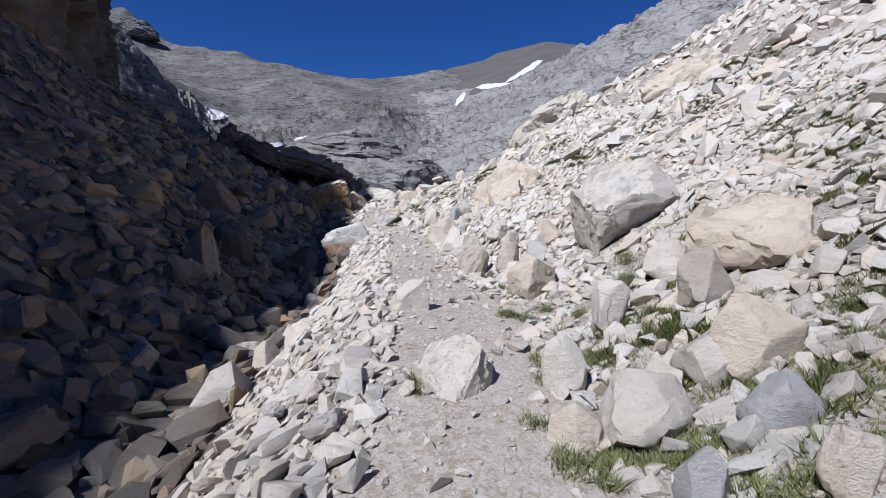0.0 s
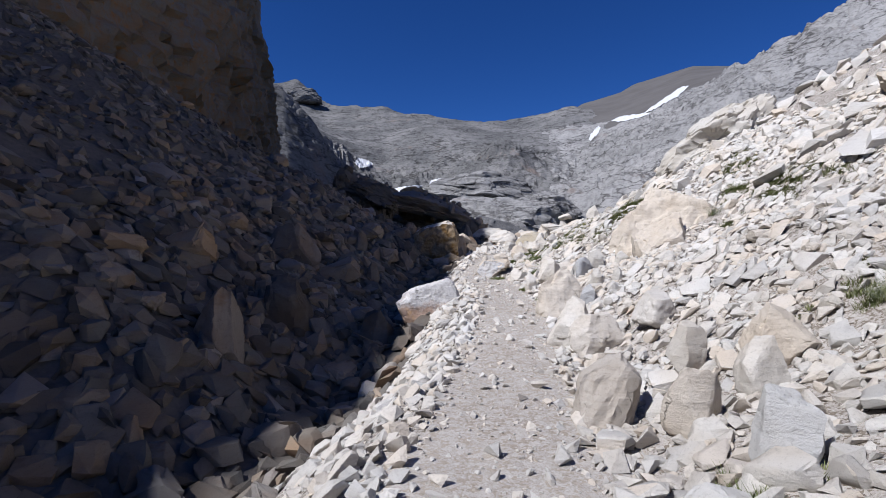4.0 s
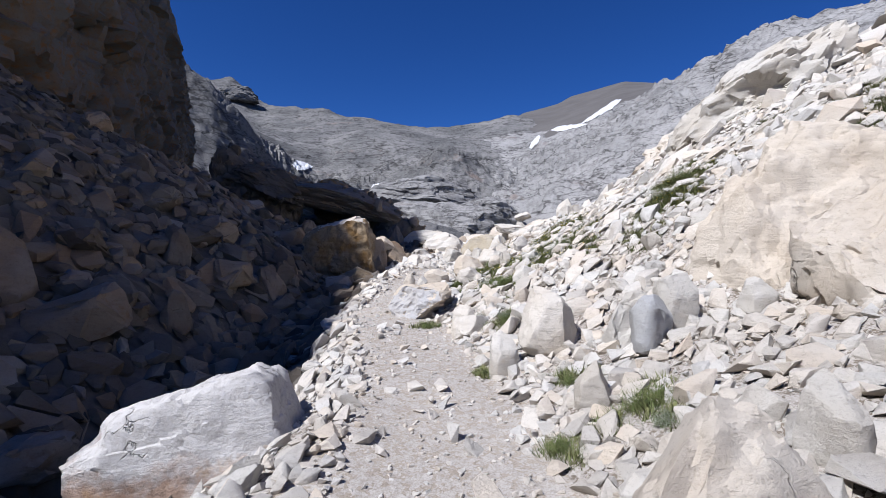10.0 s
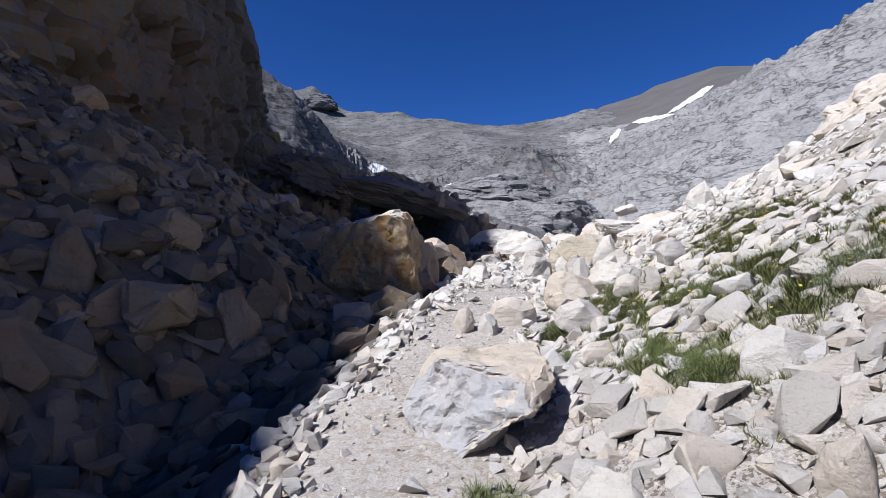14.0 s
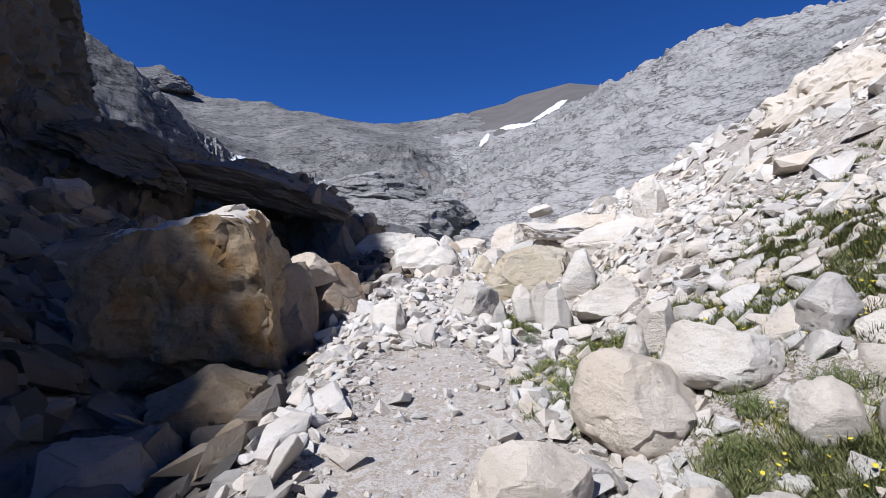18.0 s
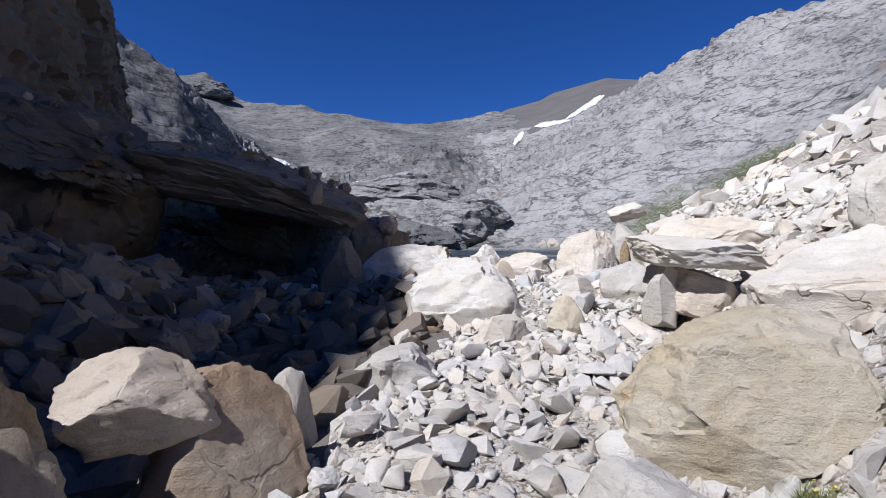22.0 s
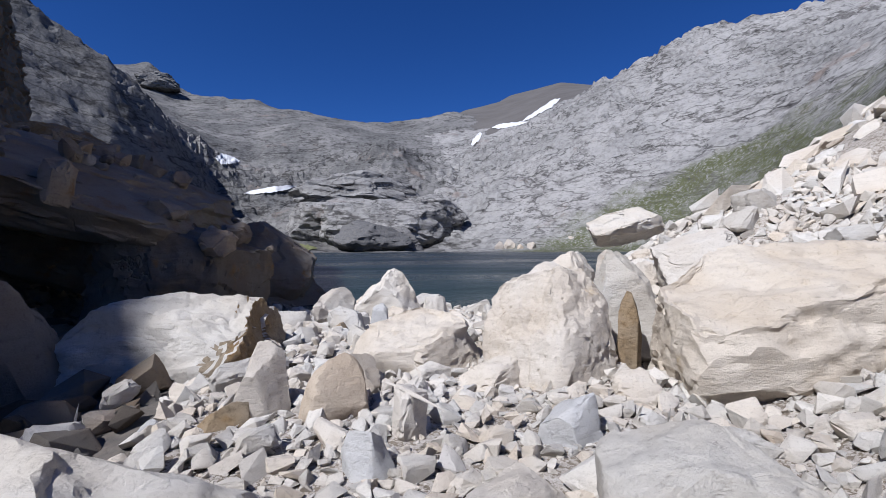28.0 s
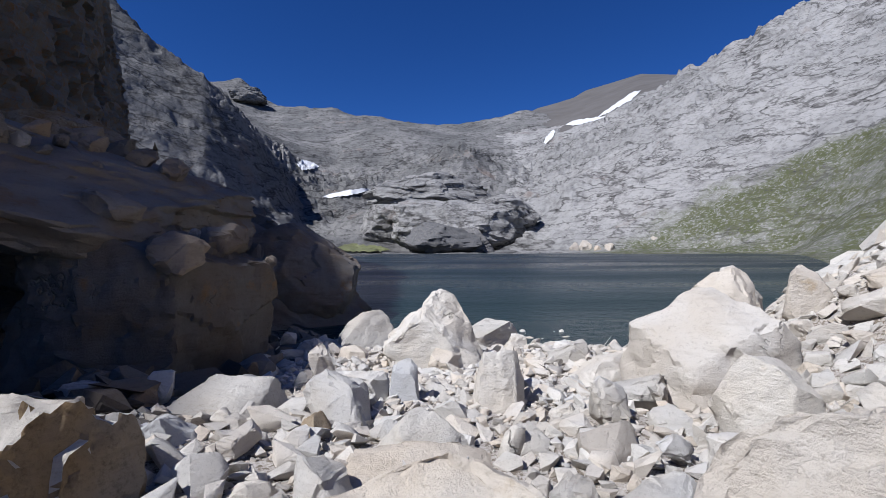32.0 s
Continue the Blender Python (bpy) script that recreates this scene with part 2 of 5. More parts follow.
def mountain_material(name, dull, bright, turfed=True):
    m, nt, b = shader(name, 0.95)
    p = place(nt)
    strata = noise_at(nt, stretched(nt, p, (radians(24), radians(18), 0), (0.8, 0.8, 2.2)), 0.06, 7, 0.66)
    joints = noise_at(nt, stretched(nt, p, (radians(10), radians(35), radians(40)), (1.7, 0.6, 0.7)), 0.05, 7, 0.66)
    fine = noise_at(nt, p, 0.3, 6, 0.7)
    broad = noise_at(nt, p, 0.011, 4)
    col = mix(nt, dull, bright, ramp(nt, broad, ((0.4, (0, 0, 0)), (0.62, (1, 1, 1)))))
    for tex, lo, hi in ((strata, 0.36, 0.46), (joints, 0.35, 0.44), (fine, 0.38, 0.50)):
        col = mix(nt, col, ramp(nt, tex, ((lo, (0.42, 0.41, 0.41)), (hi, (1, 1, 1)))), 0.5, "MULTIPLY")
    wob = node(nt, "ShaderNodeTexNoise", Scale=0.03, Detail=7.0)
    nt.links.new(p, wob.inputs["Vector"])
    shift = node(nt, "ShaderNodeVectorMath", operation="MULTIPLY_ADD")
    nt.links.new(wob.outputs["Color"], shift.inputs[0])
    shift.inputs[1].default_value = (45, 45, 45)
    nt.links.new(p, shift.inputs[2])
    cell = node(nt, "ShaderNodeTexVoronoi", feature="DISTANCE_TO_EDGE", Scale=0.035)
    nt.links.new(stretched(nt, shift.outputs[0], (0.3, 0.5, 0.4), (0.6, 1.0, 1.8)), cell.inputs["Vector"])
    cleft = ramp(nt, cell.outputs["Distance"], ((0.0, (0.3, 0.3, 0.31)), (0.02, (1, 1, 1))))
    for rot, size, weight in (((0.4, 0.6, 0.2), 0.02, 0.85), ((0.2, 0.9, 0.9), 0.045, 0.8), ((0.5, 0.35, -0.6), 0.09, 0.45)):
        seam = noise_at(nt, stretched(nt, p, rot, (0.6, 0.6, 1.8)), size, 7, 0.55)
        col = mix(nt, col, ramp(nt, seam, ((0.484, (1, 1, 1)), (0.497, (0.25, 0.24, 0.24)), (0.502, (0.25, 0.24, 0.24)), (0.513, (1, 1, 1)))), weight, "MULTIPLY")
    col = mix(nt, col, cleft, 0.2, "MULTIPLY")
    rust = ramp(nt, noise_at(nt, p, 0.018, 6, 0.7), ((0.62, (0, 0, 0)), (0.72, (1, 1, 1))))
    col = mix(nt, col, (0.22, 0.18, 0.155), rust)
    # thin turf on the gentle ground above the lake
    sep = nt.nodes.new("ShaderNodeSeparateXYZ")
    nt.links.new(p, sep.inputs[0])
    line = node(nt, "ShaderNodeMath", operation="MULTIPLY_ADD")
    nt.links.new(sep.outputs["X"], line.inputs[0])
    line.inputs[1].default_value, line.inputs[2].default_value = 0.442, 6.0
    slant = node(nt, "ShaderNodeMath", operation="MULTIPLY_ADD")
    nt.links.new(sep.outputs["Y"], slant.inputs[0])
    slant.inputs[1].default_value = -0.157
    nt.links.new(line.outputs[0], slant.inputs[2])
    gap = node(nt, "ShaderNodeMath", operation="SUBTRACT")
    nt.links.new(slant.outputs[0], gap.inputs[0])
    nt.links.new(sep.outputs["Z"], gap.inputs[1])
    rag = node(nt, "ShaderNodeMath", operation="MULTIPLY_ADD")
    nt.links.new(noise_at(nt, p, 0.035, 7, 0.65), rag.inputs[0])
    rag.inputs[1].default_value = 40.0
    nt.links.new(gap.outputs[0], rag.inputs[2])
    turf = ramp(nt, rag.outputs[0], ((0.0, (0, 0, 0)), (1.0, (1, 1, 1))))
    scale = node(nt, "ShaderNodeMapRange")
    scale.inputs["From Min"].default_value, scale.inputs["From Max"].default_value = 19.0, 27.0
    nt.links.new(rag.outputs[0], scale.inputs["Value"])
    speck = ramp(nt, noise_at(nt, p, 0.7, 8, 0.8), ((0.50, (1, 1, 1)), (0.58, (0, 0, 0))))
    bare = ramp(nt, noise_at(nt, p, 0.06, 5, 0.7), ((0.50, (1, 1, 1)), (0.66, (0.35, 0.35, 0.35))))
    speck = mix(nt, speck, bare, 1.0, "MULTIPLY")
    green = mix(nt, (0.066, 0.08, 0.03), (0.115, 0.115, 0.062), noise_at(nt, p, 0.1, 5))
    mask = mix(nt, (0, 0, 0), speck, scale.outputs[0])
    col = mix(nt, col, green, mask)
    nt.links.new(col, b.inputs["Base Color"])
    bump(nt, b, mix(nt, mix(nt, mix(nt, strata, joints, 0.45), fine, 0.4), cleft, 0.06), 0.9, 5.0)
    return m


mountain_rock = mountain_material("mountain_rock", (0.138, 0.136, 0.132), (0.216, 0.210, 0.201))
massif_rock = mountain_material("massif_rock", (0.261, 0.255, 0.244), (0.338, 0.327, 0.311))


def simple(name, a, c, scale, rough=0.9, bmp=0.3, dist=0.02):
    m, nt, b = shader(name, rough)
    p = place(nt)
    n = noise_at(nt, p, scale, 7, 0.65)
    nt.links.new(mix(nt, a, c, ramp(nt, n, ((0.35, (0, 0, 0)), (0.65, (1, 1, 1))))), b.inputs["Base Color"])
    bump(nt, b, n, bmp, dist)
    return m


grass_mat = simple("mountain_grass", (0.088, 0.112, 0.039), (0.205, 0.205, 0.088), 9.0, 0.8, 0.0)
sage_mat = simple("sage_leaf", (0.156, 0.185, 0.117), (0.264, 0.283, 0.205), 30.0, 0.7, 0.0)
herb_mat = simple("herb_leaf", (0.077, 0.112, 0.034), (0.166, 0.195, 0.069), 30.0, 0.7, 0.0)
flower_mat = simple("flowering_herb", (0.083, 0.103, 0.039), (0.254, 0.224, 0.039), 22.0, 0.8, 0.0)
petal_mat = simple("yellow_petal", (0.484, 0.390, 0.023), (0.546, 0.468, 0.047), 40.0, 0.6, 0.0)
shore_turf_mat = simple("shore_turf", (0.10, 0.115, 0.045), (0.19, 0.19, 0.10), 0.5, 0.9, 0.3, 0.3)
peak_scree = simple("peak_scree", (0.093, 0.085, 0.078), (0.119, 0.111, 0.104), 0.02, 0.95, 0.6, 3.0)
snow_mat = simple("old_snow", (0.640, 0.647, 0.663), (0.546, 0.546, 0.546), 0.2, 0.7, 0.3, 0.5)
dust = rubble_material("path_gravel", (0.335, 0.286, 0.231), (0.409, 0.359, 0.298), (0.525, 0.493, 0.452), 16.0)
# earth under the rubble, darkened to paint in the shade of the gaps
gap_shade_earth = rubble_material("gap_shade_earth", (0.17, 0.14, 0.11), (0.22, 0.185, 0.145), (0.45, 0.42, 0.38), 22.0)
# ground under the scree, its colour lowered to deepen the cliff's shade
shade_soil = simple("shaded_scree_earth", (0.10, 0.09, 0.08), (0.15, 0.13, 0.11), 6.0, 0.95, 0.8, 0.06)
cliff_mat = rock_material("cliff_rock", (0.20, 0.18, 0.155), (0.23, 0.16, 0.10), (0.26, 0.135, 0.055), 0.55, "object", 0.9, 0.3, 0.95)
water_mat, wnt, wb = shader("lake_water", 0.25)
shore = wnt.nodes.new("ShaderNodeSeparateXYZ")
wnt.links.new(place(wnt), shore.inputs[0])
off_shore = node(wnt, "ShaderNodeMapRange")
off_shore.inputs["From Min"].default_value, off_shore.inputs["From Max"].default_value = 50.0, 95.0
wnt.links.new(shore.outputs["Y"], off_shore.inputs["Value"])
wnt.links.new(mix(wnt, (0.014, 0.031, 0.032), (0.009, 0.018, 0.022), off_shore.outputs[0]), wb.inputs["Base Color"])
wb.inputs["IOR"].default_value = 1.33
wb.inputs["Specular IOR Level"].default_value = 0.4
streak = noise_at(wnt, stretched(wnt, place(wnt), (0, 0, 0.1), (0.25, 1.0, 1.0)), 0.09, 4, 0.6)
wnt.links.new(ramp(wnt, streak, ((0.38, (0.20, 0.20, 0.20)), (0.62, (0.42, 0.42, 0.42)))), wb.inputs["Roughness"])
bump(wnt, wb, noise_at(wnt, place(wnt), 2.2, 6, 0.6), 1.0, 0.12)

# ---- the lie of the land ----
LAKE = 1.45
END = Vector((5.6, 35.0, 3.67))


def curve(x, knots):
    return np.interp(x, [k[0] for k in knots], [k[1] for k in knots])


PATH_X = ((-30, -6), (-8, -2), (0, 0.1), (2, 0.7), (5, 1.4), (9, 1.75), (13, 2.25), (17, 2.4), (21, 1.8), (25, 2.5), (28, 2.8), (30, 3.7), (32, 5.0), (35, 5.7), (46, 5.9), (70, 6))
PATH_Z = ((-30, -3), (-8, -0.8), (0, 0.0), (3.7, 0.25), (10, 0.22), (13, 0.36), (17, 0.56), (21, 0.74), (24, 1.15), (27, 1.4), (30, 1.6), (32, 1.9), (34, 2.15), (37, 2.2), (40, 2.1), (43, 1.8), (46, 1.3), (50, 0.6), (70, -1))


def swell(x, y, scale, seed=0.0):
    """Smooth waves, cheap to work out on whole arrays."""
    r = np.random.RandomState(int(seed * 97) + 5)
    out = 0.0
    for k in range(7):
        a, ph = r.uniform(0, 6.283, 2)
        fr = scale * r.uniform(0.6, 1.7)
        out = out + np.sin((x * np.cos(a) + y * np.sin(a)) * fr + ph)
    return out / 7


def near_ground(x, y):
    """Height of the ground beside the path: the gully and scree on the shaded side, the stony slope on the sunny side."""
    x, y = np.asarray(x, float), np.asarray(y, float)
    d = x - curve(y, PATH_X)
    base = curve(y, PATH_Z)
    right = np.maximum(0, d - curve(y, ((0, 0.8), (5, 1.1), (10, 1.1), (14, 0.8), (20, 0.7), (25, 1.1), (27, 1.7), (30, 1.6), (32, 1.5), (34.5, 2.6), (37.5, 2.6), (40, 1.0))) - np.maximum(0, y - 38) * 0.8) * curve(y, ((44, 1), (57, 0)))
    up = right * 0.50 + np.maximum(0, right - 4.5) * 0.10 + np.maximum(0, right - 14) * 0.05
    depth = curve(y, ((-10, 1.6), (6, 1.5), (13, 1.5), (18, 1.2), (23, 0.55), (27, 0.5), (32, 0.5), (38, 0.2), (46, 0)))
    width = curve(y, ((-10, 3.2), (6, 3.0), (16, 2.6), (24, 1.6), (30, 2.2), (35, 6.0), (41, 6.5), (46, 4.0)))
    left = np.maximum(0, -d - 0.6)
    down = -depth * np.sin(np.clip(left / width, 0, 1) * math.pi / 2) ** 2
    scree = np.maximum(0, left - width - 0.6)
    steep = curve(y, ((-10, 0.60), (20, 0.60), (27, 0.58), (40, 0.34), (60, 0.35)))
    z = base + up + down + scree * steep + np.minimum(np.maximum(0, scree - 9), 30) * 0.08
    z = z + 0.16 * swell(x, y, 0.9, 1) * np.clip(abs(d), 0.3, 4) + 0.05 * swell(x, y, 3.4, 2) * np.clip(abs(d), 0.2, 2)
    hollow = np.clip((y - 36) / 2.5, 0, 1) * np.clip((47 - y) / 2, 0, 1) * np.clip((x + 9) / 2.5, 0, 1) * np.clip((2.2 - x) / 1.5, 0, 1)
    return z + (np.minimum(z, 1.75) - z) * hollow


FAR = (
    (-75, ((30, 10), (90, 24), (200, 30), (400, 30), (900, 26), (1300, 20))),
    (-50, ((30, 3), (90, 20), (200, 24), (350, 27), (900, 24), (1300, 20))),
    (-35, ((30, -2), (90, 4), (150, 9), (230, 13), (340, 25.5), (900, 21), (1300, 18))),
    (-29, ((30, -3), (100, 1), (170, 6), (235, 9.5), (320, 20.5), (900, 16), (1300, 18.2))),
    (-25, ((30, -3), (100, 0), (180, 4), (245, 7.5), (315, 18.8), (900, 15), (1300, 18.2))),
    (-21.5, ((30, -3), (100, -1), (200, 2.6), (265, 5.5), (318, 15.3), (900, 14), (1300, 18.5))),
    (-18, ((30, -3), (100, -1), (220, 1.5), (280, 3.4), (325, 9.2), (900, 14), (1250, 16.8))),
    (-14.6, ((30, -6), (106, -1.2), (240, 0.7), (300, 1.6), (335, 3.0), (900, 14.5), (1150, 16.5))),
    (-11, ((30, -6), (120, -1.2), (240, 0.3), (330, 2.5), (500, 7), (1050, 16.8))),
    (-5, ((30, -6), (240, -0.6), (315, 4.6), (350, 4.2), (500, 8), (950, 16.2))),
    (3, ((30, -6), (256, -0.5), (305, 5.6), (345, 4.8), (460, 9.6), (900, 15.1))),
    (10, ((30, -6), (257, -0.5), (300, 4), (340, 4.4), (460, 8.2), (900, 15.6))),
    (14, ((30, -6), (250, -0.5), (300, 3), (400, 7), (560, 11), (1000, 16.6))),
    (20, ((30, -6), (240, -0.5), (290, 4), (380, 9), (520, 13), (1100, 18.2))),
    (26, ((30, -6), (225, -0.5), (280, 6), (380, 13), (480, 15.5), (1100, 19.2))),
    (33, ((30, -6), (215, -0.5), (270, 7), (350, 14), (460, 19), (1100, 18))),
    (40, ((30, -6), (200, -0.6), (250, 7), (340, 15.5), (440, 22.2), (1100, 18))),
    (48, ((30, -3), (150, 0), (220, 9), (330, 17), (430, 22.6), (1100, 18))),
    (60, ((30, 2), (90, 14), (200, 19), (330, 21), (430, 22), (1100, 18))),
    (80, ((30, 12), (90, 24), (200, 26), (330, 26), (430, 24), (1100, 18))),
)


def far_ground(az, r):
    """Height of the mountains by bearing (degrees) and distance (arrays) from the lake's outlet."""
    cols = np.array([[END.z + np.interp(rr, [k[0] for k in ks], [k[0] * math.tan(radians(k[1])) for k in ks]) for rr in r[0]] for _, ks in FAR])
    bear = [a for a, _ in FAR]
    z = np.stack([np.interp(az[:, 0], bear, cols[:, j]) for j in range(cols.shape[1])], 1)
    for _ in range(3):
        z[1:-1] = (z[:-2] + 2 * z[1:-1] + z[2:]) / 4
    return z


def mesh_object(name, verts, faces, material, smooth=True):
    me = bpy.data.meshes.new(name)
    verts, faces = np.asarray(verts, np.float32), np.asarray(faces, np.int32)
    n, k = faces.shape
    me.vertices.add(len(verts))
    me.vertices.foreach_set("co", verts.ravel())
    me.loops.add(n * k)
    me.loops.foreach_set("vertex_index", faces.ravel())
    me.polygons.add(n)
    me.polygons.foreach_set("loop_start", np.arange(0, n * k, k, dtype=np.int32))
    me.polygons.foreach_set("use_smooth", np.full(n, smooth))
    me.update(calc_edges=True)
    me.materials.append(material)
    return new(name, me)


def grid_faces(nu, nv):
    i = np.arange(nu - 1)[:, None] * nv + np.arange(nv - 1)[None]
    return np.stack([i, i + nv, i + nv + 1, i + 1], -1).reshape(-1, 4)


LATTICE = np.random.RandomState(3)
GRADIENT = LATTICE.normal(size=(512, 3))
GRADIENT /= np.linalg.norm(GRADIENT, axis=1)[:, None]
CELL_SPOT = LATTICE.uniform(0.1, 0.9, (512, 3))
SHUFFLE = LATTICE.permutation(512)


def slot(i, j, k):
    return SHUFFLE[(SHUFFLE[(SHUFFLE[i & 511] + j) & 511] + k) & 511]


def smooth_noise(p):
    """Gradient noise of an array of points, about -0.7 to 0.7."""
    c = np.floor(p).astype(np.int64)
    d = p - c
    w = d * d * d * (d * (d * 6 - 15) + 10)
    out = np.zeros(len(p))
    for dx in (0, 1):
        for dy in (0, 1):
            for dz in (0, 1):
                g = GRADIENT[slot(c[:, 0] + dx, c[:, 1] + dy, c[:, 2] + dz)]
                e = d - (dx, dy, dz)
                wt = (w[:, 0] if dx else 1 - w[:, 0]) * (w[:, 1] if dy else 1 - w[:, 1]) * (w[:, 2] if dz else 1 - w[:, 2])
                out += wt * (g * e).sum(1)
    return out * 1.5


def fbm(co, scale, octaves=5, ridged=False, gain=0.52):
    out, amp = np.zeros(len(co)), 1.0
    p = np.asarray(co, float) * scale
    for _ in range(octaves):
        n = smooth_noise(p)
        out += amp * ((0.5 - 2 * np.abs(n)) if ridged else n)
        p = p * 2.13 + 17.3
        amp *= gain
    return out


def chips(co, scale):
    """Broken facets: each cell of a random pattern is a small tilted plane; also the distance to the cell's edge."""
    p = np.asarray(co, float) * scale
    c = np.floor(p).astype(np.int64)
    best = np.full(len(p), 9.0)
    second = best.copy()
    value = np.zeros(len(p))
    for dx in (-1, 0, 1):
        for dy in (-1, 0, 1):
            for dz in (-1, 0, 1):
                h = slot(c[:, 0] + dx, c[:, 1] + dy, c[:, 2] + dz)
                e = p - (c + (dx, dy, dz) + CELL_SPOT[h])
                dist = (e * e).sum(1)
                hit_ = dist < best
                second = np.where(hit_, best, np.minimum(second, dist))
                value = np.where(hit_, (e * GRADIENT[h]).sum(1) * 1.3 + CELL_SPOT[h][:, 0] - 0.5, value)
                best = np.minimum(best, dist)
    return value, np.sqrt(second) - np.sqrt(best)


# near ground
def spaced(lo, a, b, hi, step, growth):
    out = list(np.arange(a, b, step))
    s = step
    while out[0] > lo:
        s *= growth
        out.insert(0, out[0] - s)
    s = step
    while out[-1] < hi:
        s *= growth
        out.append(out[-1] + s)
    return np.array(out)


gx = spaced(-60, -8, 15, 60, 0.18, 1.05)
gy = spaced(-40, -2, 47, 75, 0.18, 1.05)
X, Y = np.meshgrid(gx, gy, indexing="ij")
Z = near_ground(X, Y)
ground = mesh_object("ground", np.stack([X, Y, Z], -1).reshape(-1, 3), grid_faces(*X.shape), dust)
ground.data.materials.append(shade_soil)
ground.data.materials.append(gap_shade_earth)
# faces inside the cliff's shadow get the earth with shade in its colour
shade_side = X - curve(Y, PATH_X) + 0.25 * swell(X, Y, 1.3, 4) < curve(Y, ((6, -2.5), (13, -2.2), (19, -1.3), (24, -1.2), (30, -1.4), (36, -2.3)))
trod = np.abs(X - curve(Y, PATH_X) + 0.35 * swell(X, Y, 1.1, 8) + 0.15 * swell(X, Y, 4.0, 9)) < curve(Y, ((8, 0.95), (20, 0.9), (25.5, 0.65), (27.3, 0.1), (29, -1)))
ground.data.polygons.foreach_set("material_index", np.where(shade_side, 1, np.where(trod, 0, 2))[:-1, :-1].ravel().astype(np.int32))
tagged(ground, "pale trodden gravel and rubble of the valley floor", "ground", kind="structure")

# mountains
baz = np.arange(-64, 66.1, 0.22)
brr = np.concatenate([np.geomspace(30, 150, 40), np.geomspace(151, 620, 210), np.geomspace(626, 1400, 90)])
AZ, RR = np.meshgrid(baz, brr, indexing="ij")
MZ = far_ground(AZ, RR)
MX, MY = END.x + RR * np.sin(np.radians(AZ)), END.y + RR * np.cos(np.radians(AZ))
co = np.stack([MX, MY, MZ], -1).reshape(-1, 3)
far_r, far_az = RR.ravel(), AZ.ravel()
amp = np.clip((far_r - 120) / 250, 0, 1) * far_r * 0.014
peak_side = (far_r > 620) & (far_az + 1.2 * fbm(co, 0.02, 4) > 12.3 + 4.5 * np.clip(1 - (far_r - 620) / 380, 0, 1)) & (far_az < 40)
rugged_ = np.where(peak_side, 0.12, 1.0)
fold = co @ np.array((0.30, 0.22, 1.0)) + fbm(co, 0.007, 3) * 45 + fbm(co, 0.03, 3) * 9
ledge = (fold / 10.0) % 1.0
ledge2 = (fold / 3.7 + fbm(co, 0.05, 2)) % 1.0
near_side = np.clip((640 - far_r) / 120, 0.0, 1.0)
co[:, 2] += amp * rugged_ * (fbm(co, 0.008, 5) * 1.3 * (0.35 + 0.65 * near_side) + near_side * (fbm(co * (1, 1, 2), 0.021, 5, True) * 0.95 + 0.5 * np.sin(ledge * 6.283) * 0.5 + 0.12 * np.sin(ledge2 * 6.283) + fbm(co, 0.045, 4, True) * 0.55))
co[:, 2] += (1 - near_side) * rugged_ * (fbm(co, 0.012, 4, True) * 3.2 + fbm(co, 0.05, 2, True) * 1.2) * np.clip((1400 - far_r) / 200, 0.3, 1)
for bear, dist, high, wide, deep_ in ((-2, 318, 9, 4, 22), (4, 312, 10, 3, 18), (9, 330, 8, 2.5, 20), (6, 470, 26, 4.5, 40), (-9, 420, 14, 3, 40), (12.4, 800, 22, 3.4, 90), (-4, 700, 20, 5, 80), (19, 330, 10, 3, 30), (30, 420, 16, 4, 45), (-20.3, 1280, 10, 1.0, 60), (-21.4, 1290, 8, 0.9, 60)):
    co[:, 2] += high * np.exp(-(((AZ.ravel() - bear) / wide) ** 2) - ((RR.ravel() - dist) / deep_) ** 2)
mountains = mesh_object("mountain_backdrop", co, grid_faces(*AZ.shape), mountain_rock)
mountains.data.materials.append(massif_rock)
mountains.data.materials.append(peak_scree)
kind_of_rock = np.where(peak_side, 2, np.where((far_az > 11 + 2.5 * fbm(co, 0.02, 3)) & (far_r < 700), 1, 0)).reshape(AZ.shape)
mountains.data.polygons.foreach_set("material_index", kind_of_rock[:-1, :-1].ravel().astype(np.int32))
mountains.data.set_sharp_from_angle(angle=radians(38))
tagged(mountains, "bare grey layered limestone mountains round the lake", "mountains", kind="structure")

# lake
lx = np.array([(-60, 44), (260, 44), (260, 330), (-60, 330)], float)
lake = mesh_object("water", [(x, y, LAKE) for x, y in lx], [(0, 1, 2, 3)], water_mat)
tagged(lake, "dark blue-green mountain lake with small ripples", "lake", kind="structure")

from mathutils.bvhtree import BVHTree

# cliff on the shaded side: foot line (x, y) and height of the rim
CLIFF = ((-28, -60, 36, 2.5), (-25, -16, 36.4, 2.5), (-23.6, -7, 37.6, 2.5), (-23, -2.5, 39.6, 2.5), (-22.9, 0, 40.3, 2.5), (-22.8, 5, 40.4, 2.5), (-22.8, 7.6, 41.3, 2.5), (-22.7, 9.5, 43.2, 2.5), (-22.6, 11, 44.5, 2.5), (-22.6, 16, 46.9, 2.5), (-22.8, 30, 47, 2.5), (-23.5, 50, 47, 2.5), (-28, 66, 49, 2.5), (-34, 85, 51, 2.5), (-40, 103, 50, 2.5), (-44, 116, 47, 2.5), (-47, 121, 42, 3), (-60, 128, 44, 4), (-90, 132, 50, 5))
NS, NH = 560, 100
cs = np.linspace(0, len(CLIFF) - 1, NS)
foot = [np.interp(cs, range(len(CLIFF)), [c[k] for c in CLIFF]) for k in range(4)]
hh = np.linspace(0, 1, NH)
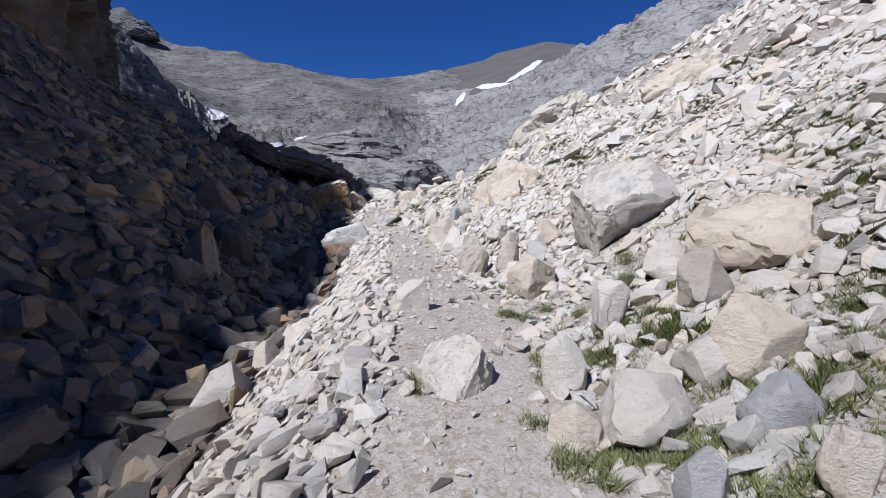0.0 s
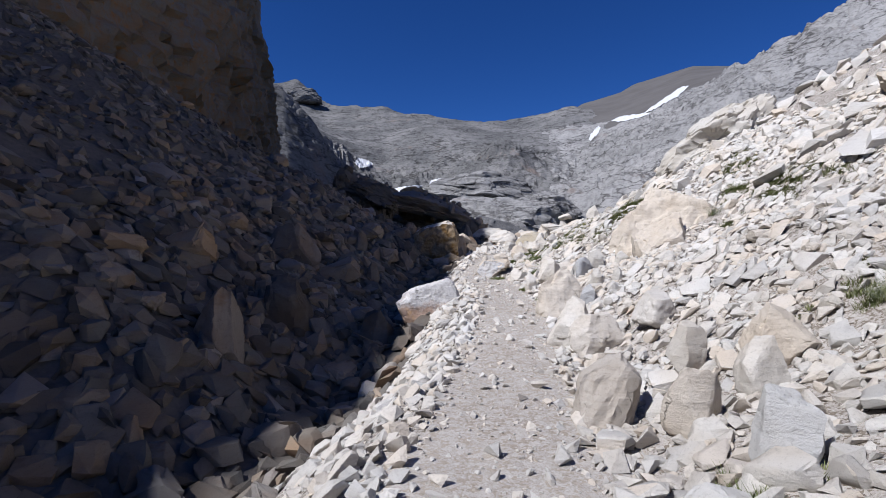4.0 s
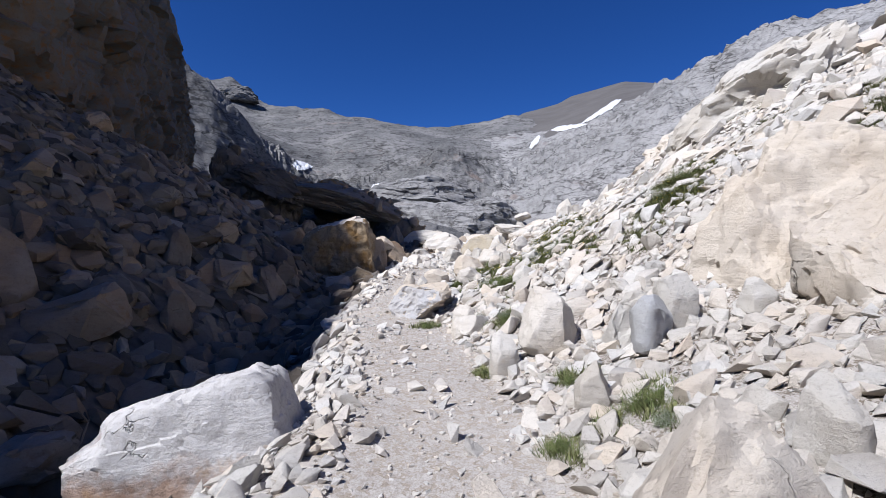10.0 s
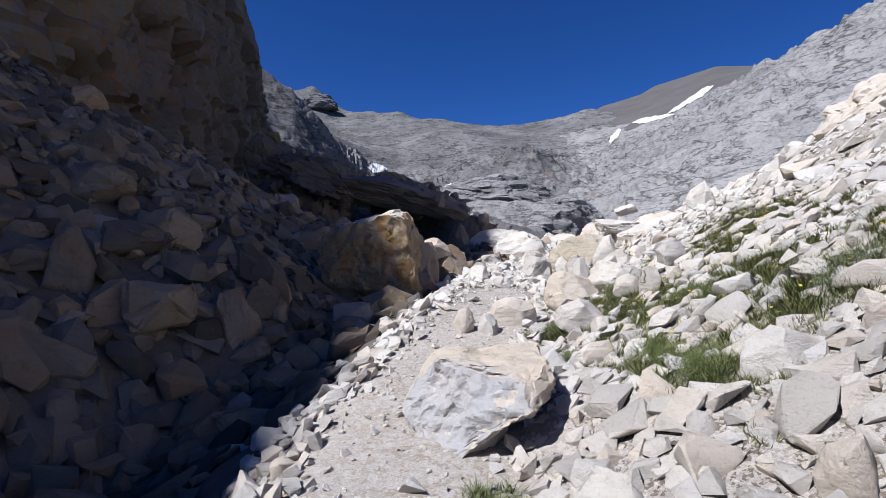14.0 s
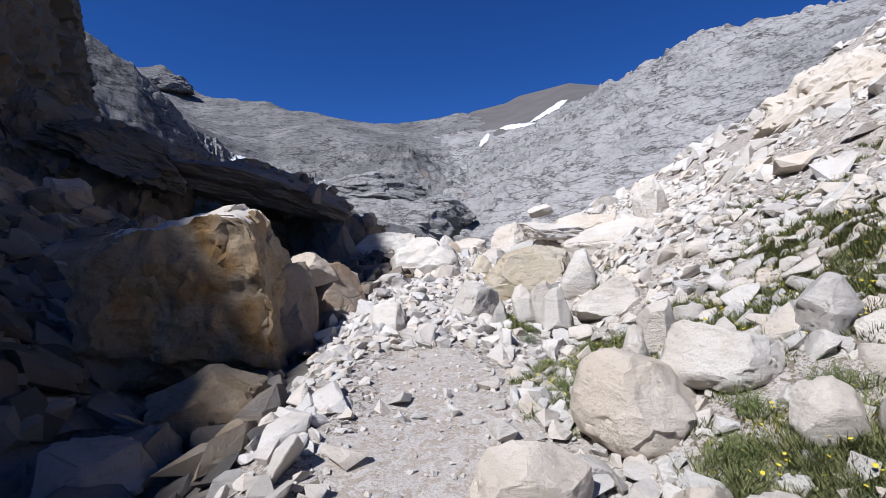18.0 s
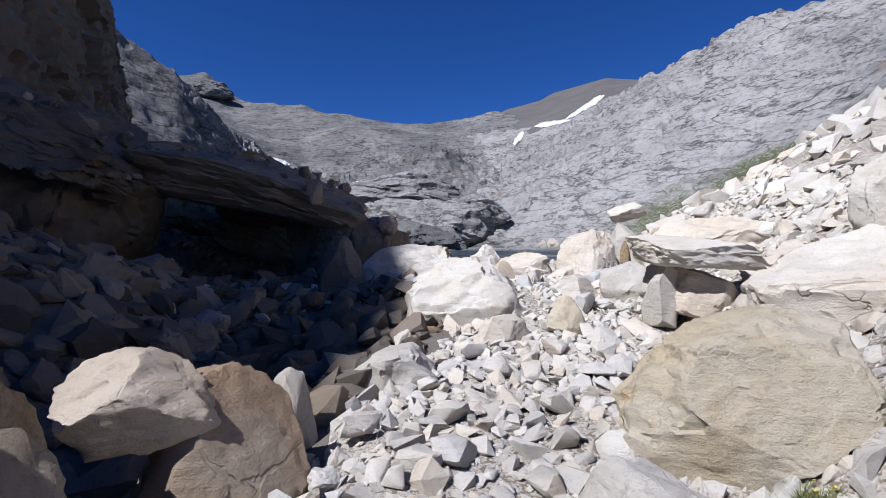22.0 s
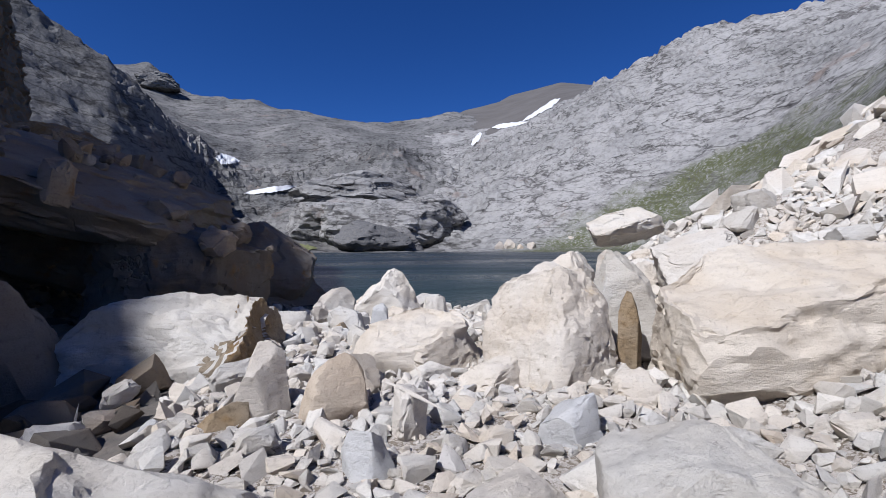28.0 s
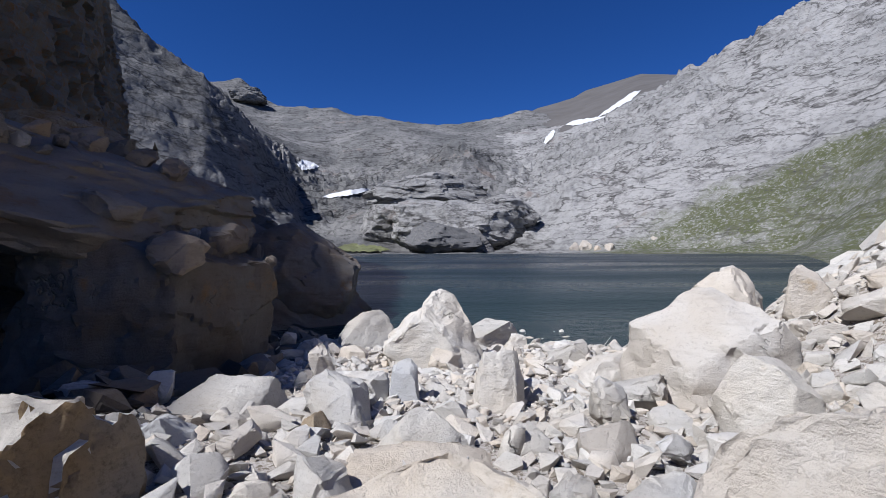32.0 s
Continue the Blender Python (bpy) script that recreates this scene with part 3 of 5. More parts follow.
V = np.empty((NS, NH, 3))
V[:, :, 0] = foot[0][:, None] - foot[3][:, None] * hh[None] ** 2
V[:, :, 1] = foot[1][:, None]
V[:, :, 2] = 2 + hh[None] * (foot[2][:, None] - 2)
V = V.reshape(-1, 3)
fade = np.tile(1 - 0.7 * hh**6, NS)
V[:, 0] += fbm(V, 0.05, 5) * 2.2 * fade - 1.3
tilted = V @ np.array(Euler((0.25, 0.3, 0.2)).to_matrix()) * (1, 1, 0.6)
for size, push in ((0.11, 1.2), (0.30, 0.7), (0.85, 0.32)):
    broken, edge = chips(tilted + fbm(V, size * 1.2, 3)[:, None] * 0.5 / size, size)
    V[:, 0] += (broken - 0.5 * np.exp(-((edge / 0.07) ** 2))) * push * fade
V[:, 2] += fbm(V + 40, 0.15, 4) * 0.5 * np.tile(hh, NS)
cliff = mesh_object("cliff", V, grid_faces(NS, NH), cliff_mat)
cliff.data.set_sharp_from_angle(angle=radians(35))
tagged(cliff, "tall brown limestone cliff in shade above the scree", "cliff", kind="structure")
rim = V.reshape(NS, NH, 3)[:, -1]
back = rim + np.array((-60, 0, 16))
shoulder = mesh_object("cliff_shoulder", np.stack([rim - (0, 0, 0.05), back], 1).reshape(-1, 3), grid_faces(NS, 2), cliff_mat)
tagged(shoulder, "upper slope behind the rim of the cliff", "cliff", kind="structure")


# ---- snow ----
def snow(label, a, b, low, high, name="snow_patch", material=snow_mat, category="snow"):
    """A patch of old snow, or of turf, on the mountain between two bearings; low and high give its lower and upper edge as slopes seen from the outlet."""
    elev = np.degrees(np.arctan2(co[:, 2] - END.z, RR.ravel())).reshape(RR.shape)
    n, m = 26, 7
    pts = []
    rs = np.random.RandomState(int(a * 10) + 400)
    for i in range(n):
        u = i / (n - 1)
        bear = a + (b - a) * u
        row = np.clip((bear - baz[0]) / 0.22, 0, len(baz) - 1)
        col = elev[int(round(row))]
        pinch = min(1, 5 * u, 5 * (1 - u))
        lo, hi = low[0] + (low[1] - low[0]) * u, high[0] + (high[1] - high[0]) * u
        mid = (lo + hi) / 2
        lo, hi = mid + (lo - mid) * pinch * rs.uniform(0.7, 1.2), mid + (hi - mid) * pinch * rs.uniform(0.7, 1.2)
        for j in range(m):
            e = lo + (hi - lo) * j / (m - 1)
            k = int(np.argmax((col >= e) & (brr > 60)))
            r = np.interp(e, [col[k - 1], max(col[k], col[k - 1] + 1e-4)], [brr[k - 1], brr[k]]) - 2.5
            t = radians(bear)
            pts.append((END.x + r * math.sin(t), END.y + r * math.cos(t), END.z + r * math.tan(radians(e)) + 0.4))
    ob = mesh_object(name, pts, grid_faces(n, m), material)
    return tagged(ob, label, category, kind="structure")


snow("large patch of old snow under the summit", 17.6, 22.2, (14.2, 14.9), (14.9, 15.2))
snow("long tongue of old snow under the summit", 21.2, 26.0, (14.9, 17.0), (15.2, 17.9))
snow("small streak of old snow in a gully", 15.0, 16.4, (12.2, 13.4), (13.0, 14.4))
snow("patch of old snow under the headwall", -15.2, -12.6, (9.3, 9.6), (10.7, 10.1))
snow("strip of old snow along the foot of the headwall", -12.3, -6.4, (5.9, 7.0), (6.5, 7.6))
snow("bright green turf on the flat far shore", -10.5, -4.0, (-0.55, -0.5), (0.7, 0.1), "shore_turf", shore_turf_mat, "turf")
snow("scrap of old snow on the bench", -5.6, -3.5, (7.3, 8.0), (7.9, 8.4))


# ---- rocks ----
def icosphere(level):
    bm = bmesh.new()
    bmesh.ops.create_icosphere(bm, subdivisions=level, radius=1)
    v = np.array([x.co for x in bm.verts])
    f = np.array([[q.index for q in p.verts] for p in bm.faces])
    bm.free()
    return v, f


ICO = {k: icosphere(k) for k in (1, 2, 3, 4, 5, 6)}


def rock_shape(seed, level, block=2.0, cuts=9, rough=0.05, near=0.45, far=0.82, cracks=2):
    """A broken stone that fills the box from -1 to 1: a ball, squared by block, cut by random planes and roughened."""
    r = np.random.RandomState(seed)
    v, f = ICO[level]
    v = v / (np.abs(v) ** block).sum(1, keepdims=True) ** (1 / block)
    v = v @ np.array(Euler(r.normal(0, 0.22, 3)).to_matrix()).T
    for _ in range(cuts):
        n = r.normal(size=3)
        n[2] = abs(n[2]) if n[2] < -0.15 else n[2]
        n /= np.linalg.norm(n)
        v -= np.maximum(0, v @ n - r.uniform(near, far))[:, None] * n
    if rough and level > 2:
        q = v + r.uniform(0, 60, 3)
        lift = fbm(q, 1.3, 3) * 0.9 + fbm(q, 4.0, 4) * 0.35
        for size, push in ((1.3, 0.75), (3.1, 0.38), (7.5, 0.2)):
            lift += chips(q + fbm(q, size, 2)[:, None] * 0.25 / size, size)[0] * push * (level > 3 or size < 3)
        if level > 4:
            # open cracks along bedding and joints
            for _ in range(cracks):
                n = r.normal(size=3) * (0.5, 0.5, 1)
                n /= np.linalg.norm(n)
                s = v @ n + fbm(q, 1.6, 4) * 0.22 - r.uniform(-0.5, 0.5)
                part_ = np.clip(fbm(q, 0.8, 2) * 6 + 0.6, 0, 1)
                lift -= 0.32 * part_ * np.exp(-((s / 0.022) ** 2)) - 0.25 * part_ * np.tanh(s / 0.05)
        v = v * (1 + rough * lift)[:, None]
    lo, hi = v.min(0), v.max(0)
    return (v - (lo + hi) / 2) / ((hi - lo) / 2), f


def turn_matrix(rs, tilt=0.5):
    return np.array(Euler((rs.normal(0, tilt), rs.normal(0, tilt), rs.uniform(0, 6.283))).to_matrix())


LOOK = {"f": stone_fresh, "m": massif_rock, "n": mountain_rock, "p": stone_boulder, "w": stone_tan, "o": stone_ochre, "g": stone_blue, "r": stone_red, "y": stone_yellow, "d": stone_brown_shade, "k": stone_black}
SHAPE = {"h": (9.0, 5, 0.045, 0.85, 1.25), "b": (6.0, 13, 0.055, 0.58, 1.02), "s": (8.0, 11, 0.055, 0.62, 1.1), "r": (3.2, 11, 0.045, 0.70, 0.98)}


def rock_mesh(name, v, f, material, angle=32):
    ob = mesh_object(name, v, f, material, True)
    ob.data.set_sharp_from_angle(angle=radians(angle))
    return ob


BOULDERS = []


def boulder(label, look_kind, shape, x, y, bottom, top, wide, deep, yaw, seed, lean=0.0, pitch=0.0, level=0, rugged=1.0, wedge=0.0, taper=0.0, cuts_at=(), cracks=2, broken=()):
    """One boulder that fills the box given, turned by yaw; lean and pitch tip it over."""
    block, cuts, rough, near, far = SHAPE[shape]
    if y < 50:
        floor_z = float(near_ground(x, y))
        bottom = min(bottom, floor_z - 0.1) if bottom - floor_z < 0.35 else bottom
        if wide < 1.2 and shape != "s":
            wide, deep = max(wide, 0.62 * (top - max(bottom, floor_z - 0.1))), max(deep, 0.55 * (top - max(bottom, floor_z - 0.1)))
        BOULDERS.append((x, y, wide, deep, yaw))
    v, f = rock_shape(1000 + seed, level or (6 if wide > 2.4 else 5 if wide > 0.6 else 4), block, cuts, rough * rugged, near, far, cracks)
    for nx, ny, nz, d in cuts_at:
        n = np.array((nx, ny, nz)) / math.sqrt(nx * nx + ny * ny + nz * nz)
        v = v - np.maximum(0, v @ n - d - fbm(v + seed, 2.0, 4) * 0.12)[:, None] * n * 0.97
    v[:, 2] = -1 + (v[:, 2] + 1) * (1 - abs(wedge) * (1 - math.copysign(1, wedge) * v[:, 0]) / 2)
    v[:, :2] *= 1 - np.maximum(0, taper * (v[:, 2:] + 1) / 2) - np.maximum(0, -taper * (1 - v[:, 2:]) / 2)
    v = v * (wide / 2, deep / 2, (top - bottom) / 2)
    v = v @ np.array(Euler((radians(pitch), radians(lean), 0)).to_matrix()).T
    ob = rock_mesh("boulder", v, f, LOOK[look_kind])
    if broken:
        # a face of another colour: a fresh break, or the weathered top
        side, limit, kind = Vector(broken[:3]), broken[3], broken[4]
        ob.data.materials.append(LOOK[kind])
        half = (wide / 2, deep / 2, (top - bottom) / 2)
        for p in ob.data.polygons:
            c = Vector([p.center[k] / half[k] for k in range(3)])
            wave = noise.fractal(c * 2.0, 0.8, 2.1, 4) * 0.12
            p.material_index = 1 if 0.8 * c.dot(side) + 0.25 * p.normal.dot(side) + wave > limit else 0
    ob.matrix_world = pose(x, y, (bottom + top) / 2, 0, 0, yaw)
    return tagged(ob, label, "boulder", "boulders")


boulder("pale limestone boulder with a flat face beside the path", "p", "b", 0.93, 3.36, -0.05, 0.66, 0.64, 0.56, 24, 1, cuts_at=((-0.55, -0.3, 0.75, 0.42), (0.7, -0.35, 0.5, 0.72), (0.3, -0.8, 0.2, 0.8)), level=6)
boulder("ochre-stained boulder on the lip of the gully", "p", "b", -1.38, 6.18, -1.5, -0.39, 0.95, 0.8, 20, 2, broken=(0.1, -0.7, -0.6, 0.35, "o"))
boulder("rounded pale boulder on the lip of the gully", "p", "r", -1.08, 7.42, -1.62, -0.47, 0.56, 0.52, -35, 3)
boulder("flat pale stone on the lip of the gully", "p", "s", -0.52, 7.94, -1.36, -0.36, 0.80, 0.59, -10, 4)
boulder("rounded pale boulder at the edge of the grass", "p", "r", 1.75, 3.15, 0.10, 0.62, 0.37, 0.36, 34, 5)
boulder("broad pale boulder lying in the grass", "p", "s", 1.88, 2.34, 0.11, 0.59, 0.60, 0.43, -12, 6, cuts_at=((-0.5, -0.45, 0.7, 0.62), (0.5, -0.6, -0.5, 0.7)), cracks=0)
boulder("angular grey-white stone beside the path", "g", "b", 1.66, 1.70, 0.21, 0.52, 0.24, 0.22, 29, 7)
boulder("jagged pale slab sunk in the grass", "p", "s", 2.69, 2.43, 0.49, 1.05, 0.60, 0.45, 0, 8)
boulder("squat pale stone beside the path", "p", "b", 1.45, 2.46, 0.06, 0.41, 0.33, 0.29, -37, 9)
boulder("low rounded stone in the grass", "p", "r", 2.13, 2.58, 0.26, 0.59, 0.31, 0.25, -53, 10)
boulder("pale angular stone in the grass", "p", "b", 2.58, 3.87, 0.42, 0.90, 0.33, 0.30, -52, 11)
boulder("low flat stone in the grass", "p", "s", 2.53, 2.50, 0.44, 0.82, 0.53, 0.38, -12, 12)
boulder("pale block on the stony slope", "p", "b", 4.41, 4.71, 1.15, 1.66, 0.39, 0.35, 23, 13)
boulder("long tilted tan slab with a dark underside", "p", "h", 4.75, 6.75, 0.75, 2.5, 2.35, 1.05, 14, 14, cuts_at=((-0.5, -0.25, 0.8, 0.50), (0.35, -0.6, -0.7, 0.55)), level=6, cracks=2, rugged=0.7)
boulder("large smooth grey-white slab in the slope", "p", "s", 4.26, 3.76, 0.88, 2.02, 1.49, 1.13, -1, 15, cuts_at=((-0.42, -0.2, 0.9, 0.2),))
boulder("grey-white stone half sunk in grass", "g", "r", 2.31, 1.87, 0.41, 0.75, 0.39, 0.29, -6, 16)
boulder("pale block among grass", "p", "b", 2.06, 1.35, 0.44, 0.73, 0.15, 0.14, 26, 17)
boulder("tan angular block under the long slab", "p", "b", 3.58, 4.32, 0.81, 1.29, 0.45, 0.37, -50, 18)
boulder("tan angular stone on the slope", "w", "b", 3.29, 3.45, 0.72, 1.25, 0.48, 0.38, 9, 19)
boulder("upright leaning tan slab beside the path", "w", "h", 2.72, 8.70, -0.05, 1.08, 0.85, 0.55, 24, 20, wedge=0.45, taper=0.15, cuts_at=((-0.6, -0.5, 0.6, 0.6), (0.6, -0.6, -0.3, 0.7)))
boulder("pale square stone on the slope", "p", "b", 3.16, 8.05, 0.43, 0.95, 0.31, 0.29, -43, 21)
boulder("flat pale stone on the slope", "p", "s", 3.89, 8.34, 0.69, 1.13, 0.48, 0.36, 15, 22)
boulder("grey-white broken stone lying among the rubble", "g", "b", 3.34, 7.21, 0.62, 1.04, 0.25, 0.22, -21, 23)
boulder("thin pale slab lying on the slope", "p", "s", 4.34, 8.80, 0.81, 1.36, 0.69, 0.51, 12, 24)
boulder("pale stone with a dark underside", "p", "b", 3.72, 9.27, 0.54, 1.08, 0.39, 0.35, 25, 25)
boulder("smooth pale bedrock slab in the slope", "p", "s", 9.95, 27.57, 0.56, 3.80, 5.20, 3.75, 3, 26, cuts_at=((-0.4, -0.2, 0.88, 0.25),))
boulder("pale broad stone above the path", "p", "b", 2.75, 5.97, 0.33, 0.94, 0.64, 0.50, 20, 27)
boulder("pale pointed boulder at the path's edge", "p", "b", 0.91, 5.76, 0.0, 0.68, 0.66, 0.58, -36, 28, taper=0.2)
boulder("pale block on the lip of the gully", "p", "b", -0.71, 8.72, -1.49, -0.58, 0.74, 0.60, 47, 29)
boulder("cracked pale boulder on the lip of the gully", "p", "r", -1.55, 8.86, -1.83, -0.91, 0.79, 0.72, 11, 30)
boulder("reddish-brown boulder with a crusted white top", "r", "h", 0.50, 16.25, -0.70, 1.0, 2.05, 1.20, 6, 31, cuts_at=((-0.75, -0.2, 0.6, 0.9), (0.35, -0.7, -0.6, 0.95)), level=6, cracks=1, rugged=1.0)
boulder("dark rounded boulder in the shade of the gully", "d", "r", -0.91, 15.69, -1.02, 0.24, 1.08, 0.88, -41, 32)
boulder("pale stone on the lip of the gully", "p", "s", -0.34, 14.10, -1.52, -0.67, 0.75, 0.59, 0, 33)
boulder("pale stone on the lip of the gully", "p", "r", -0.63, 13.77, -1.70, -0.99, 0.66, 0.53, 62, 34)
# look d in the scree: brown with shade added to the colour
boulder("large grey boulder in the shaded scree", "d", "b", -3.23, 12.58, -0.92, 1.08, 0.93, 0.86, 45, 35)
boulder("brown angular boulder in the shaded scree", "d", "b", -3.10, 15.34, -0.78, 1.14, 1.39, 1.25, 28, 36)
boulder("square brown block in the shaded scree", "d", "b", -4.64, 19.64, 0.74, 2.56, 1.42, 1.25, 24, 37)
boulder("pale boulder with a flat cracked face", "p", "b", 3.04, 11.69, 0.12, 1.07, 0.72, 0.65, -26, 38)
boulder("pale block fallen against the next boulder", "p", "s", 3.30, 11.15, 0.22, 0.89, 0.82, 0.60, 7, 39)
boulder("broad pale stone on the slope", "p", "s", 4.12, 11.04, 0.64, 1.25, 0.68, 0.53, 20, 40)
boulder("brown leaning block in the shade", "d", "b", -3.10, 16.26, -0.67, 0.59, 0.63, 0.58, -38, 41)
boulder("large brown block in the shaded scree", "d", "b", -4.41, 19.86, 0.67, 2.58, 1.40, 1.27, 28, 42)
boulder("big pale boulder with wavy bedding", "p", "b", 3.32, 13.91, 0.27, 1.42, 1.05, 0.80, 20, 43, cuts_at=((-0.4, -0.5, 0.75, 0.6),), cracks=3)
boulder("tall smooth white bedrock slab", "p", "h", 6.60, 16.90, 0.30, 3.55, 2.70, 1.90, -8, 45, cuts_at=((-0.3, -0.75, 0.6, 0.5), (-0.7, 0, 0.7, 0.75)), level=6, cracks=3, rugged=0.7)
boulder("large white slab high on the slope", "p", "s", 6.16, 15.82, 1.38, 2.94, 1.27, 1.00, 3, 46, cuts_at=((-0.42, -0.3, 0.85, 0.1),))
boulder("bluish grey stone on the slope", "g", "b", 3.80, 13.43, 0.66, 1.11, 0.29, 0.27, -45, 47)
boulder("small white stone perched on the slab", "p", "r", 5.38, 16.33, 1.34, 1.73, 0.32, 0.29, 15, 48)
boulder("pale stone wedged on the slope", "p", "b", 4.18, 14.34, 0.88, 1.39, 0.26, 0.24, -41, 49)
boulder("pale stone wedged among blocks", "p", "b", 4.60, 14.21, 1.06, 1.41, 0.25, 0.23, 43, 50)
boulder("small pale stone lying among the rubble", "p", "b", 3.93, 13.81, 0.87, 1.08, 0.10, 0.09, -41, 51)
boulder("smooth pale dome of rock beside the path", "p", "r", 3.76, 17.46, 0.59, 1.54, 0.71, 0.62, 1, 52)
boulder("pale upright slab with a cracked face", "p", "s", 4.59, 17.01, 0.24, 1.57, 0.88, 0.72, 14, 53, cuts_at=((-0.2, -0.75, 0.6, 0.5),))
boulder("bluish grey stone wedged above the slab", "g", "b", 4.39, 16.49, 1.0, 1.55, 0.5, 0.4, 28, 54)
boulder("pale stone wedged above the slab", "p", "r", 4.82, 16.71, 1.40, 1.75, 0.28, 0.25, -11, 55)
boulder("pale angular stone at the path's edge", "p", "b", 3.60, 15.83, 0.63, 1.10, 0.27, 0.23, -21, 56)
boulder("pale pointed stone at the path's edge", "p", "b", 3.19, 17.33, 0.44, 1.06, 0.37, 0.33, 31, 57)
boulder("blue-grey boulder with a broken face on the path", "p", "h", 2.42, 20.85, 0.40, 1.42, 1.45, 1.50, -8, 58, cuts_at=((-0.40, -0.85, 0.30, 0.42), (-0.1, -0.12, 0.98, 0.66), (0.72, -0.30, -0.62, 0.30)), level=6, cracks=2, broken=(-0.45, -0.85, 0.25, 0.47, "f"))
boulder("flat pale stone in the grass", "p", "s", 3.03, 19.54, 0.65, 1.08, 0.44, 0.33, 11, 59)
boulder("flat pale stone on the slope", "p", "s", 4.14, 20.13, 1.28, 1.69, 0.40, 0.29, -2, 60)
boulder("tan angular stone on the slope", "w", "b", 3.92, 19.31, 1.06, 1.38, 0.30, 0.23, 26, 61)
boulder("broad pale stone at the slope's foot", "p", "s", 3.03, 18.96, 0.57, 1.01, 0.54, 0.41, 17, 62)
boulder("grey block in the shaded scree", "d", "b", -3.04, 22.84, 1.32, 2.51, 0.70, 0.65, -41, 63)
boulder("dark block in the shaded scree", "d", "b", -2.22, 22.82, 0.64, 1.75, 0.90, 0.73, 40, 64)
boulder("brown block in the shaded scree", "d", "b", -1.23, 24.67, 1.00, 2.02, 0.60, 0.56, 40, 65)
boulder("large boulder in the gully, shade in its brown colour", "d", "b", -2.07, 20.86, 0.20, 1.22, 0.39, 0.35, 29, 66)
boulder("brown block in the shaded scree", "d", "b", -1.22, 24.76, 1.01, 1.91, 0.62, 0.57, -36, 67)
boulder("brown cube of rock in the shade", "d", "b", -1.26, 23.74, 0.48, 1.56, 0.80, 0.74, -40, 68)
boulder("long ochre stone in the shade of the boulder", "o", "s", -0.13, 28.13, 0.46, 1.22, 1.63, 1.21, -4, 69)
boulder("huge boulder with an ochre broken face and pale top", "o", "h", -0.08, 27.60, 0.55, 3.05, 2.40, 2.00, -8, 70, cuts_at=((-0.3, -0.15, 0.94, 0.80), (0.12, -0.97, -0.08, 0.66), (0.0, -0.72, -0.69, 0.72)), level=6, cracks=6, rugged=1.5, broken=(-0.15, 0, 1, 0.72, "p"))
boulder("long ochre stone at the foot of the huge boulder", "o", "s", 0.63, 25.72, 0.68, 1.44, 1.03, 0.77, -0, 71)
boulder("broad smooth pale boulder in the grass", "p", "r", 3.73, 24.14, 1.13, 1.82, 0.97, 0.79, 36, 72)
boulder("smooth low pale boulder in the grass", "p", "r", 4.27, 24.07, 1.49, 1.98, 0.75, 0.60, -39, 73)
boulder("smooth low white boulder in flowering grass", "p", "r", 3.51, 22.74, 1.08, 1.57, 0.61, 0.46, -20, 74)
boulder("white stone in the grass", "p", "b", 4.42, 23.06, 1.57, 1.94, 0.24, 0.22, -53, 75)
boulder("pale boulder at the edge of the path", "p", "b", 2.77, 23.62, 1.00, 1.47, 0.58, 0.47, 36, 76)
boulder("pale stone on the path", "p", "b", 2.13, 23.29, 0.95, 1.38, 0.23, 0.21, -50, 77)
boulder("pale stone on the path", "p", "b", 2.46, 23.24, 0.96, 1.30, 0.27, 0.24, -30, 78)
boulder("flat grey stone on the slope", "g", "s", 5.01, 23.95, 1.89, 2.31, 0.39, 0.31, 13, 79)
boulder("rounded pale stone in the grass", "p", "r", 4.22, 23.28, 1.52, 1.83, 0.36, 0.27, -18, 80)
boulder("flat pale stone in the grass", "p", "s", 3.44, 23.21, 1.17, 1.44, 0.35, 0.28, 11, 81)
boulder("tilted dark slab beside the huge boulder", "d", "s", 1.04, 27.71, 0.63, 1.82, 0.65, 0.49, 12, 82)
boulder("brown rounded rock beside the path", "d", "r", 1.56, 29.05, 1.04, 2.06, 0.61, 0.58, -37, 83)
boulder("large brown rounded rock beside the path", "d", "r", 1.51, 28.87, 0.82, 2.25, 1.04, 0.87, 13, 84)
boulder("flat cap stone with a white top", "w", "s", 1.21, 28.64, 1.87, 2.41, 0.78, 0.55, 13, 85)
boulder("tilted dark slab under the huge boulder", "d", "s", 0.95, 27.87, 0.56, 2.29, 0.83, 0.62, 13, 86)
boulder("thin pale slab leaning on the brown rock", "p", "s", 1.83, 29.42, 1.26, 2.07, 0.36, 0.29, 5, 87)
boulder("tall rounded white boulder", "p", "h", 3.80, 33.40, 0.70, 2.78, 2.7, 2.1, -10, 88, taper=0.1, level=6, cracks=2, rugged=0.8, cuts_at=((-0.7, -0.1, 0.7, 0.88), (0.72, -0.1, 0.68, 0.7), (0, -0.75, 0.6, 0.9)))
boulder("pale block in front of the white boulder", "p", "b", 3.88, 31.75, 1.25, 2.08, 0.85, 0.66, 14, 89)
boulder("big yellowish block with a broken corner", "y", "h", 4.82, 28.75, 1.20, 2.58, 1.75, 1.15, -22, 90, cuts_at=((0.25, -0.2, 0.95, 0.78), (0.65, -0.45, -0.6, 0.6), (-0.8, -0.3, 0.4, 0.85)), level=6, cracks=3)
boulder("pale angular boulder on the path", "p", "b", 3.61, 27.96, 1.2, 1.98, 0.66, 0.60, 25, 91)
boulder("flat pale ledge jutting from the slope", "p", "s", 6.62, 31.90, 2.60, 3.05, 1.6, 1.1, -1, 92, 6)
